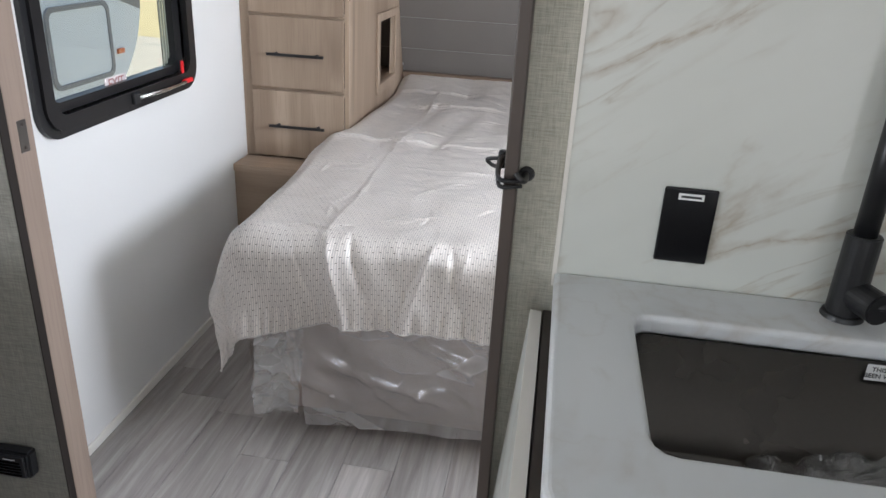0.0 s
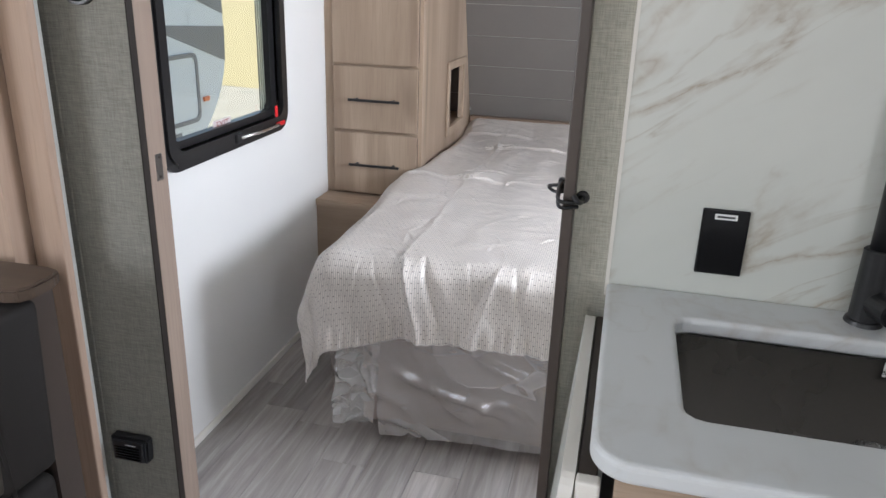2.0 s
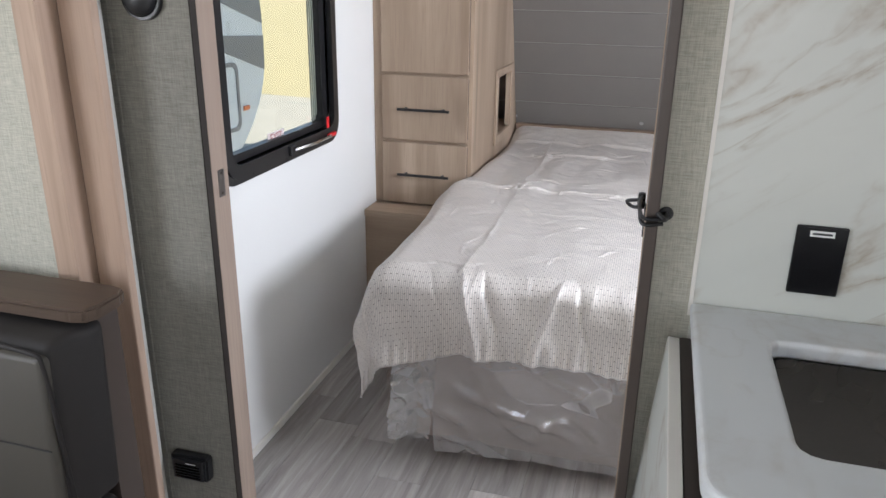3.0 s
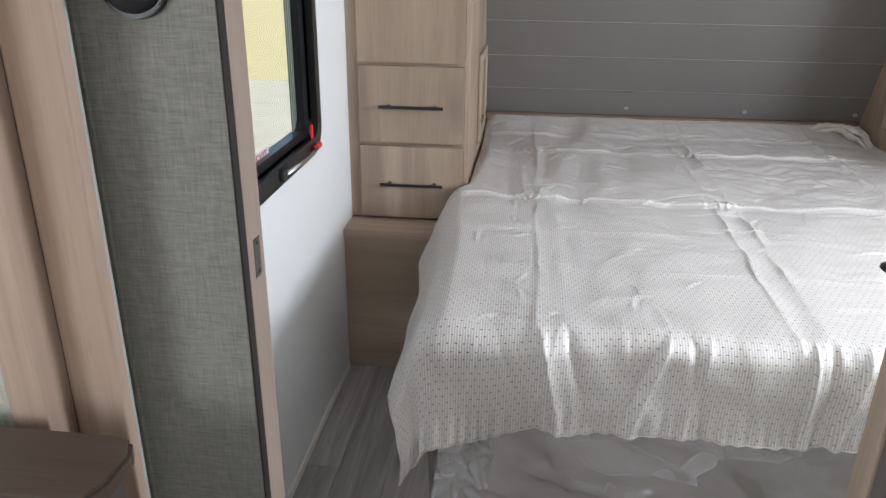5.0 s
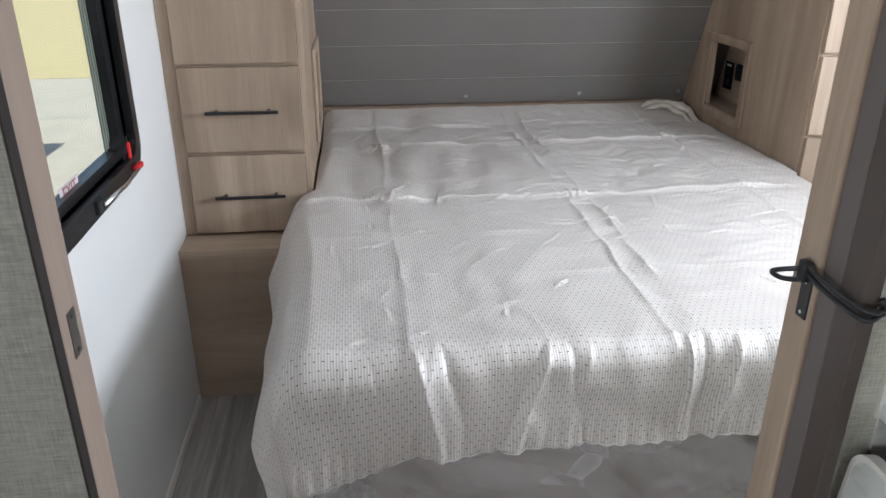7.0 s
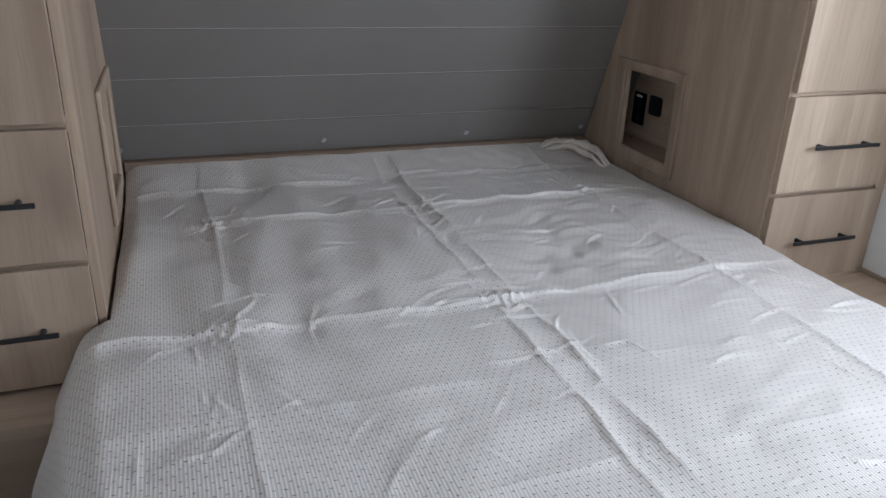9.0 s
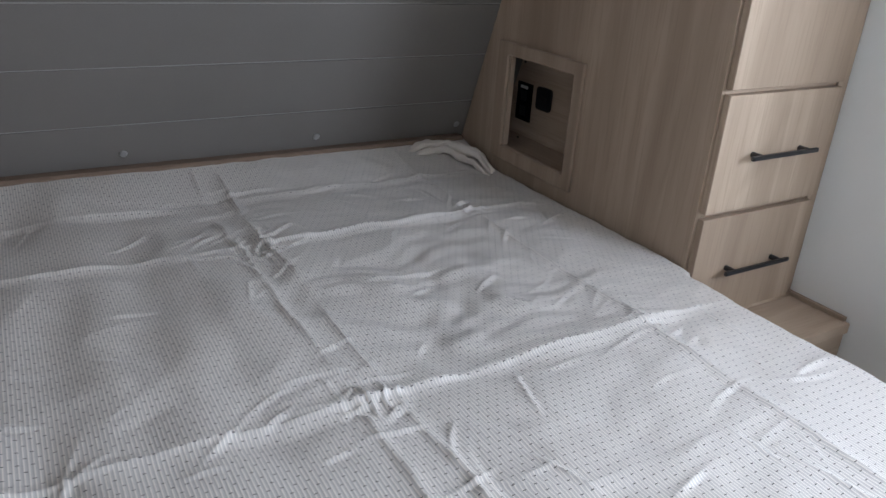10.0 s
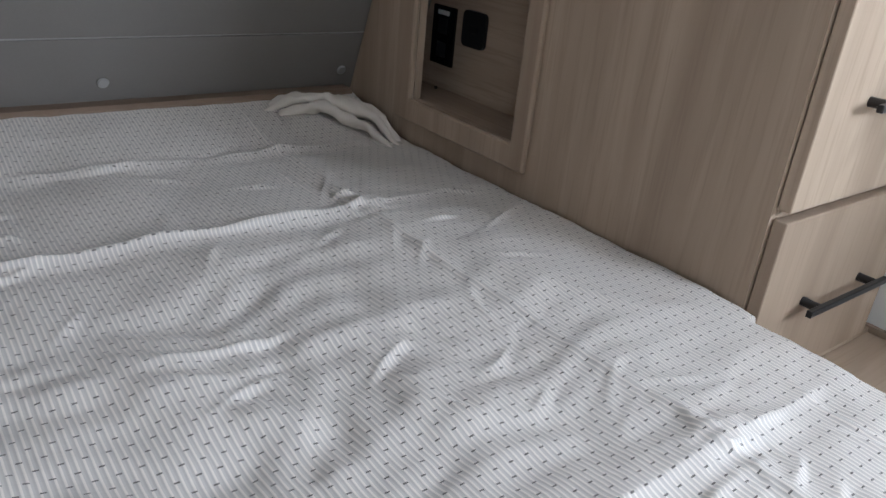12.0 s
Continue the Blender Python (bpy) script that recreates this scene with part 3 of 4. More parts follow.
def top_relief(s, t):
    """Packing folds, loose ripples and fine puckers of the bedspread."""
    tight = np.clip((t - 4.60) / 0.25, 0.25, 1.0)
    h = 0.009 * tight * wave(s, t, 2.2, 3.1)
    loose = np.clip((0.45 - s) / 0.5, 0.35, 1.0) * tight
    h = h + 0.015 * loose * wave(4.6 * s, 1.9 * t, 1.0, 9.7) + 0.0095 * loose * wave(9.0 * s, 3.2 * t, 1.0, 4.2)
    bent_s, bent_t = s + 0.05 * wave(s, t, 4.0, 1.1), t + 0.05 * wave(s, t, 4.0, 6.1)
    inner = np.exp(-((s - 0.40) / 0.27) ** 2 - ((t - 5.16) / 0.26) ** 2)
    h = h + (0.0045 + 0.0100 * inner) * wave(bent_s, bent_t, 8.0, 2.7) + (0.0018 + 0.0042 * inner) * wave(bent_s, 1.5 * bent_t, 17.0, 5.5)
    edge = np.clip((0.90 - s) / 0.22, 0.15, 1.0)
    for y, a, near, far in CROSS_FOLDS:
        d = t - y - 0.012 * wave(s, 0, 2.6, y) - 0.003 * wave(s, 0, 13.0, y)
        k = np.clip(0.75 + 0.8 * wave(s, 0, 3.2, y + 2) + 0.35 * wave(s, 0, 17.0, y), 0.15, 1.5) * edge
        h = h + a * k * (ridge(d, near, far) - 0.40 * np.exp(-((d + 0.030) / 0.018) ** 2))
    for x, a, near, far in LONG_FOLDS:
        d = s - x - 0.014 * wave(0, t, 2.8, x) - 0.006 * wave(0, t, 9.0, x)
        k = np.clip(0.70 + 1.0 * wave(0, t, 3.6, x + 5) + 0.4 * wave(0, t, 15.0, x), 0.05, 1.5)
        h = h + a * k * (ridge(d, near, far) - 0.12 * np.exp(-((d - 0.032) / 0.02) ** 2))
    for x in (-0.505, 0.09, 0.668):
        for y, a in ((4.285, 0.002), (4.864, 0.0085), (5.498, 0.0085), (5.79, 0.003)):
            r2 = (s - x) ** 2 + (t - y) ** 2
            crimp = 1 - np.minimum(1.0, np.abs(wave(1.5 * s, t, 19.0, x + y)) * 5.0)
            h = h + a * (0.55 if x > 0.5 else 1.0) * np.exp(-r2 / 0.0026) * crimp
    for wx, wy, c, n, length, a, w, curl in WRINKLES:
        near = np.nonzero((np.abs(s - wx) < 2.2 * length) & (np.abs(t - wy) < 2.2 * length))
        dx, dy = s[near] - wx, t[near] - wy
        u, v = dx * c + dy * n, dy * c - dx * n
        v = v - curl * u * u
        h[near] += a * np.exp(-(u / length) ** 2) * (np.exp(-np.abs(v) / w) - 0.35 * np.exp(-((v + 0.011) / 0.008) ** 2))
    return h * np.clip((5.985 - t) / 0.09, 0, 1)


def over_edge(d, r):
    """How far out and how far down the cloth has gone, d past the start of a rounded edge."""
    a = np.clip(d / r, 0, math.pi / 2)
    return r * np.sin(a), r * (1 - np.cos(a)) + np.maximum(0.0, d - r * math.pi / 2)


FOLDS = []
fr = random.Random(4)
for k in range(22):
    FOLDS.append((-0.80 + 0.08 * k + fr.uniform(-0.03, 0.03), fr.uniform(-0.008, 0.012), fr.uniform(0.009, 0.024), fr.uniform(-0.4, 0.4)))
FOLDS += [(-0.485, 0.044, 0.024, 0.22), (-0.425, -0.026, 0.026, 0.30), (-0.225, 0.038, 0.022, -0.28), (-0.165, -0.022, 0.028, 0.2), (0.085, 0.026, 0.010, 0.0), (0.12, -0.020, 0.02, 0.05), (0.19, 0.022, 0.02, -0.15), (0.36, 0.028, 0.028, 0.4), (0.70, 0.026, 0.03, -0.2)]


def bedspread_points(s, t):
    r = 0.050
    rr = np.where(t > 4.99, 0.014, 0.035)
    left = BX0 + 0.020 * np.clip((t - 4.93) / 0.5, 0, 1) - 0.036 * np.exp(-((t - 4.82) / 0.32) ** 2)
    dl, dr, df = left + r - s, s - (BX1 - rr), BY0 + r - t
    ol, zl = over_edge(dl, r)
    orr, zr = over_edge(dr, rr)
    of, zf = over_edge(df, r)
    x = np.minimum(np.maximum(s, left + r), BX1 - rr) - ol + orr
    y = np.maximum(t, BY0 + r) - of
    z = BTOP - zl - zr - zf
    z = z + top_relief(s, t) * np.maximum(0.0, 1 - np.maximum(np.maximum(dl, dr), np.maximum(df, 0)) / 0.10)
    # the drop over the foot
    g = np.clip((df + 0.05) / 0.13, 0, 1)
    g = g * g * (3 - 2 * g)
    fold = np.zeros_like(s)
    for x0, a, w, lean in FOLDS:
        d = s - x0 - lean * (df - 0.05)
        w = w * (0.55 + 5.0 * np.clip(df, 0, 0.26))
        fold = fold + a * np.where(d > 0, np.exp(-np.abs(d) / (0.85 * w)), np.exp(-(d / (0.45 * w)) ** 2))
    z = z - 0.34 * np.clip(-0.50 - s, 0, 0.25) * np.clip(df / 0.2, 0, 1)
    y = y - g * (0.56 * fold + 0.014 * wave(s, t, 6, 2.0) + 0.005 * wave(s + 0.4 * t, t, 15, 2.5) + 0.010)
    z = z + 0.006 * g * wave(s, 0, 7, 5.0) - 0.004 * g * np.maximum(0, wave(s, 0, 31, 6.0))
    y = y + 0.004 * g * g * np.sin(s * 190 + 4 * wave(s, 0, 8, 1.0)) * np.clip((df - 0.19) / 0.05, 0, 1)
    # the sides, and the corner that hangs lowest
    gl = np.clip(dl / 0.2, 0, 1)
    x = x - gl * (0.004 + 0.014 * wave(t, s, 5, 8.0)) - 0.40 * np.maximum(0.0, np.minimum(dl, 0.25) - 0.03)
    x = x + np.where(t < 4.96, np.clip(dr / 0.2, 0, 1) * (0.012 + 0.012 * wave(t, s, 6, 4.0)), 0)
    k = gl * np.clip(df / 0.2, 0, 1)
    x, y, z = x + 0.040 * k, y + 0.020 * k, z + (0.10 * np.minimum(dl, df) + 0.075) * k
    # beside the towers the cloth is tucked, and at the head it climbs to the rail
    x = np.where(t > 4.992, np.clip(x, -0.735, 0.941), x)
    z = z + np.where(t > 5.8, 0.25 * (t - 5.8) + 0.003 * wave(s, t, 16, 12.0) * np.clip((t - 5.8) / 0.08, 0, 1), 0)
    return np.stack((x, y, z), -1)


def bedspread():
    s0, s1, t0, t1 = -0.955, 1.10, 3.70, 5.985
    nu, nv = 540, 590
    ss, tt = np.meshgrid(np.linspace(s0, s1, nu + 1), np.linspace(t0, t1, nv + 1))
    held = np.where(tt > 5.0, np.clip(ss, -0.86, 0.96), ss)
    points = bedspread_points(held, tt).reshape(-1, 3)
    a = (np.arange(nv)[:, None] * (nu + 1) + np.arange(nu)[None, :]).reshape(-1)
    quads = np.stack((a, a + 1, a + nu + 2, a + nu + 1), -1)
    me = bpy.data.meshes.new("cover")
    me.from_pydata(points.tolist(), [], quads.tolist())
    layer = me.uv_layers.new(name="UVMap")
    uv = np.stack((ss.reshape(-1), tt.reshape(-1)), -1)[quads.reshape(-1)]
    layer.data.foreach_set("uv", uv.astype(np.float32).reshape(-1))
    me.polygons.foreach_set("use_smooth", np.ones(len(quads), bool))
    me.materials.append(CLOTH)
    me.update()
    spread = thing("bedspread", "wrinkled off-white dotted satin bedspread on the bed", "bedspread")
    cover = new("cover", me)
    cover.parent = spread
    thick = cover.modifiers.new("thickness", "SOLIDIFY")
    thick.thickness, thick.offset = 0.003, -1
    # stitched, puckered hem at the foot
    along = np.linspace(-0.953, 1.095, 241)
    line = bedspread_points(along, np.full_like(along, 3.703))
    line[:, 1] -= 0.0015
    line[:, 2] += 0.002 * wave(along, 0, 60, 1.0)
    part("hem", tube([tuple(p) for p in line], 0.0022, 6), CLOTH, spread, smooth=True)
    # turned-up pale lining in the far corner by the tower
    for k, (rise, shift, thick) in enumerate(((0.012, 0.004, 0.017), (0.020, -0.013, 0.012), (0.004, -0.030, 0.013))):
        roll = bend([(0.70 + 0.01 * k, 5.945 + shift, 0.705 + rise), (0.755, 5.95 + shift, 0.727 + rise), (0.815 + shift * 0.4, 5.93 + shift, 0.735 + rise), (0.872 + shift, 5.87, 0.727 + rise), (0.902 + shift, 5.81, 0.713 + rise), (0.915 + shift, 5.755 - 0.01 * k, 0.694)], 9)
        bm = tube(roll, [thick * (0.3 + 0.7 * math.sin(math.pi * (i + 0.5) / len(roll))) for i in range(len(roll))], 14)
        for v in bm.verts:
            v.co += 0.009 * noise.noise_vector(v.co * 17) + 0.0055 * noise.noise_vector(v.co * 48 + Vector((k, 0, 0)))
        part("rolled_lining", bm, HEM, spread, "rolled-up cream lining corner", True)
    return spread


def bed():
    b = thing("bed", "double bed base with a mattress still in clear plastic", "bed", (0.09, 5.0, 0))
    inv = Matrix.Translation((-0.09, -5.0, 0))
    part("base", turned(box(-0.70, 0.90, 4.16, 5.97, 0.0, 0.36, 0.006), inv), BASE_BOARD, b, "brown board bed base")
    part("mattress", turned(box(-0.725, 0.905, 3.985, 5.96, 0.40, 0.672, 0.05, 4), inv), MATTRESS, b, "beige mattress")
    part("deck", turned(box(-0.715, 0.905, 4.02, 5.96, 0.36, 0.40, 0.004), inv), BASE_BOARD, b)

    def sheet(x0, x1, z0, z1, yfun, nx, nz, material, label):
        bm = bmesh.new()
        g = []
        for j in range(nz + 1):
            g.append([bm.verts.new((x0 + (x1 - x0) * i / nx, 0, 0)) for i in range(nx + 1)])
        for j in range(nz + 1):
            for i in range(nx + 1):
                x, k = x0 + (x1 - x0) * i / nx, j / nz
                g[j][i].co = Vector(yfun(x, k, z0, z1))
        for j in range(nz):
            for i in range(nx):
                bm.faces.new((g[j][i], g[j][i + 1], g[j + 1][i + 1], g[j + 1][i]))
        return part("plastic_wrap", turned(bm, inv), material, b, label, True)

    def crumple(x, z, a):
        c = noise.noise(Vector((x * 3.2, z * 4.5, 1.0)))
        d = noise.noise(Vector((x * 5 + 3.5 * z, z * 3 - x * 2, 7.0)))
        return 1.3 * a * (1 - min(1, abs(c) * 7)) + 1.2 * a * (1 - min(1, abs(d) * 8)) + a * c + 0.15 * a * noise.noise(Vector((x * 18, z * 16, 3)))

    def front(x, k, z0, z1):
        low = 0.035 + 0.02 * math.sin((x + 0.6) * 2.2) + 0.012 * noise.noise(Vector((x * 6, 0, 2)))
        z = low + (z1 - low) * k
        y = 3.968 + 0.075 * (1 - k) ** 1.5 - crumple(x, z, 0.016) * min(1.0, 0.25 + 2.2 * k)
        return x, y, z

    sheet(-0.60, 0.92, 0.02, 0.60, front, 150, 60, FILM, "clear wrinkled plastic wrap hanging over the foot")

    def flap(x, k, z0, z1):
        z = 0.075 + (z1 - 0.075) * k + 0.01 * noise.noise(Vector((x * 30, 0, 4)))
        y = 3.985 + 0.05 * (1 - k) - 0.4 * abs(x + 0.66) - crumple(x * 2.5, z * 2, 0.013)
        return x + 0.05 * k - 0.012, y, z

    sheet(-0.735, -0.60, 0.06, 0.52, flap, 30, 60, FILM_SHINY, "shiny crinkled plastic corner flap")

    def side(x, k, z0, z1):
        z = 0.10 + (z1 - 0.10) * k
        return -0.742 - crumple(x, z, 0.008), x, z

    sheet(4.0, 5.9, 0.1, 0.60, side, 90, 24, FILM, "clear plastic wrap along the side")
    return b


bed()
bedspread()
solid("headboard_rail", prism([(5.966, 0.60), (5.966, 0.748), (5.972, 0.754), (head_y(0.754) - 0.004, 0.754), (head_y(0.6) - 0.004, 0.60)], -0.735, 0.925), RAIL_WOOD, "narrow brown rail along the head of the bed", "bed rail")

for x in (-0.746, -0.094, 0.434, 0.912):
    z = 0.789
    bm = cylinder(0.011, 0.004, 20, 0.009, 0.0012)
    turned(bm, Matrix.Translation((x, head_y(z) - 0.003, z)) @ Matrix.Rotation(radians(90) + slope, 4, "X"))
    solid("screw_cap", bm, CAP_STEEL, "round grey screw cap on the headboard wall", "screw cap", group="screw caps of the headboard wall", smooth=False)


def pull(parent, x, y, z, length):
    """A black bar handle on two posts, on a front facing -y."""
    bm = box(x - length / 2, x + length / 2, y - 0.030, y - 0.022, z - 0.005, z + 0.005, 0.0015)
    h = part("handle", bm, BLACK_METAL, parent, "black metal bar handle")
    for dx in (-0.36, 0.36):
        part("handle_post", turned(cylinder(0.0065, 0.024, 14), pose(x + dx * length, y, z, 90, 0, 0)), BLACK_METAL, h)
    return h


def tower(x0, x1, bed_side, edge, label):
    """Wardrobe tower: drawers and a door to the foot, a niche on the side of the bed. bed_side: x of that panel."""
    t = thing("wardrobe_tower", label, "wardrobe", ((x0 + x1) / 2, 5.4, 0.553), "towers beside the bed")
    c = Vector(((x0 + x1) / 2, 5.4, 0.553))

    def p(name, bm, m, label="", parent=t):
        if parent == t:
            turned(bm, Matrix.Translation(-c))
        return part(name, bm, m, parent, label)

    way = 1 if bed_side > (x0 + x1) / 2 else -1
    zb, zt, y0 = 0.553, CEIL - 0.003, 5.018
    ny0, ny1, nz0, nz1 = 5.475, 5.77, 0.78, 1.046
    gap = 0.004
    outer = [(y0, zb), (head_y(zb) - gap, zb), (head_y(zt) - gap, zt), (y0, zt)]
    # side panel with the niche cut through it
    bm = bmesh.new()
    thick = 0.016
    xa, xb = sorted((bed_side, bed_side - way * thick))
    inner = [(ny0, nz0), (ny1, nz0), (ny1, nz1), (ny0, nz1)]
    ring(outer, inner, xa, xb, "x", bm)
    p("side_panel", bm, OAK)
    fo = [(5.438, 0.737), (5.822, 0.737), (5.822, 1.082), (5.438, 1.082)]
    xa, xb = sorted((bed_side, bed_side + way * 0.012))
    frame_bm = ring(fo, inner, xa, xb, "x")
    bmesh.ops.bevel(frame_bm, geom=frame_bm.edges[:], offset=0.003, segments=1, affect="EDGES")
    p("niche_frame", frame_bm, OAK, "plain oak frame round the niche")
    for zz in (0.80, 1.025):
        p("niche_screw", turned(cylinder(0.0035, 0.002, 10), pose(bed_side - way * 0.05, 5.769, zz, 90, 0, 0)), BRONZE)
    back = bed_side - way * 0.145
    bm = bmesh.new()
    xa, xb = sorted((bed_side - way * thick, back))
    box(xa, xb, 5.45, 5.459, 0.745, 1.08, bm=bm)
    box(xa, xb, 5.459, head_y(0.768) - 0.008, 0.760, 0.768, bm=bm)
    box(xa, xb, 5.459, head_y(1.068) - 0.008, 1.06, 1.068, bm=bm)
    xc, xd = sorted((back, back - way * 0.008))
    p("niche_back", prism([(5.45, 0.745), (head_y(0.745) - 0.008, 0.745), (head_y(1.08) - 0.008, 1.08), (5.45, 1.08)], xc, xd), OAK_Y)
    p("niche_box", bm, OAK_Y)
    outlet = thing("wall_outlet", "black wall outlet plate inside the niche", "outlet", (back, 5.875, 0.886), "sockets in the niches")
    for name, ya, yb, za, zc in (("outlet_plate", 5.838, 5.914, 0.818, 0.938),):
        xa, xb = sorted((back + way * 0.001, back + way * 0.007))
        part(name, turned(box(xa, xb, ya, yb, za, zc, 0.002), Matrix.Translation((-back, -5.875, -0.886))), GLOSS_BLACK, outlet)
        xa, xb = sorted((back + way * 0.007, back + way * 0.009))
        for dz in (-0.028, 0.02):
            part("socket", turned(box(xa, xb, 5.861, 5.891, 0.878 + dz - 0.015, 0.878 + dz + 0.015, 0.0008), Matrix.Translation((-back, -5.875, -0.886))), BLACK, outlet)
        part("sticker", turned(box(xa, xb, 5.858, 5.895, 0.920, 0.929, 0.0004), Matrix.Translation((-back, -5.875, -0.886))), PAPER, outlet, "small white sticker")
    switch = thing("usb_socket", "small black charging socket inside the niche", "socket", (back, 5.775, 0.90), "sockets in the niches")
    xa, xb = sorted((back + way * 0.001, back + way * 0.008))
    part("plate", turned(prism(rounded(5.741, 5.812, 0.872, 0.942, 0.012), xa, xb), Matrix.Translation((-back, -5.775, -0.90))), BLACK, switch)
    xa, xb = sorted((back + way * 0.008, back + way * 0.010))
    part("port", turned(box(xa, xb, 5.762, 5.790, 0.90, 0.914, 0.0008), Matrix.Translation((-back, -5.775, -0.90))), BLACK_METAL, switch)
    # carcass: wall side, face frame, fronts
    wall_side = x0 if way > 0 else x1
    xa, xb = sorted((wall_side, wall_side + way * 0.036))
    p("wall_stile", box(xa, xb, y0 - 0.006, y0 + 0.02, zb, zt, 0.001), OAK)
    xs = sorted((wall_side + way * 0.036, bed_side - way * 0.0165))
    for za, zc in ((zb, 0.572), (0.812, 0.842), (1.088, 1.116), (1.93, zt)):
        p("rail", box(xs[0], xs[1], y0, y0 + 0.02, za, zc), OAK_X)
    p("carcass_back", box(xs[0], xs[1], y0 + 0.02, y0 + 0.03, zb, zt), JOINT)
    fx = sorted((wall_side + way * 0.039, edge))
    for name, za, zc in (("drawer_front", 0.561, 0.821), ("drawer_front", 0.834, 1.097), ("door", 1.108, 1.94)):
        f = p(name, box(fx[0], fx[1], y0 - 0.020, y0 - 0.002, za, zc, 0.0012, 1), OAK)
        if name == "drawer_front":
            pull(f, (fx[0] + fx[1]) / 2 + 0.003 - c.x, y0 - 0.020 - c.y, (za + zc) / 2 - 0.003 - c.z, 0.222)
    return t


def nightstand(x0, x1, y0, open_side, label):
    c = Vector(((x0 + x1) / 2, 5.2, 0))
    n = thing("nightstand", label, "nightstand", c, "nightstands beside the bed")
    m = Matrix.Translation(-c)
    part("top", turned(prism([(y0, 0.523), (head_y(0.53) - 0.01, 0.523), (head_y(0.552) - 0.01, 0.551), (y0, 0.551)], x0, x1, "x", 0.0015), m), OAK_X, n)
    part("front_panel", turned(box(x0, x1, y0 + 0.008, y0 + 0.024, 0.06, 0.523, 0.001), m), OAK_X, n)
    part("plinth", turned(box(x0, x1, y0 + 0.012, y0 + 0.03, 0.0, 0.06), m), OAK_X, n)
    xa = x1 - 0.016 if open_side > 0 else x0
    part("side_panel", turned(box(xa, xa + 0.016, y0 + 0.024, 5.95, 0.0, 0.523), m), OAK_Y, n)
    return n


tower(LEFT + 0.001, -0.743, -0.743, -0.760, "light oak tower with two drawers and a bedside niche")
tower(0.945, RIGHT - 0.001, 0.945, 0.951, "light oak tower with two drawers and a bedside niche")
nightstand(LEFT + 0.001, -0.775, 4.872, 1, "low oak nightstand box under the tower")
nightstand(0.965, RIGHT - 0.001, 4.838, -1, "low oak nightstand box under the tower")
lip = box(RIGHT - 0.012, RIGHT - 0.001, 4.85, 5.012, 0.5515, 0.563, 0.001)
box(0.97, RIGHT - 0.012, 5.0, 5.012, 0.5515, 0.560, 0.001, bm=lip)
solid("trim_nightstand", lip, OAK_Y, "thin oak lip along the nightstand top", kind="structure")

# cord that holds the sliding door
hook = thing("door_tie", "black elastic cord hooked across the door edge", "cord", (0.012, 3.385, 1.085))
m = Matrix.Translation((-0.012, -3.385, -1.085))
part("hook_plate", turned(turned(cylinder(0.013, 0.006, 20, 0.011, 0.001), pose(0.009, 3.388, 1.085, 90, 0, 0)), m), BLACK, hook, "round black hook plate")
part("hook", turned(tube(bend([(0.008, 3.383, 1.085), (0.008, 3.352, 1.085), (0.002, 3.338, 1.09), (-0.006, 3.342, 1.098)], 6), 0.005, 10), m), BLACK, hook, "black plastic hook", True)
part("cord", turned(tube(bend([(0.004, 3.345, 1.078), (-0.028, 3.335, 1.078), (-0.036, 3.40, 1.083), (-0.034, 3.446, 1.088), (-0.045, 3.462, 1.084), (-0.062, 3.47, 1.078), (-0.05, 3.465, 1.07), (-0.035, 3.44, 1.078)], 8), 0.0036, 8), m), BLACK, hook, "black elastic cord", True)
part("cord", turned(tube(bend([(0.004, 3.342, 1.086), (-0.029, 3.332, 1.09), (-0.037, 3.40, 1.094), (-0.034, 3.446, 1.098)], 8), 0.0036, 8), m), BLACK, hook, "", True)
part("knot", turned(box(-0.042, -0.0285, 3.436, 3.452, 1.074, 1.104, 0.004), m), BLACK, hook, "small black knot")

# ---- kitchen ----


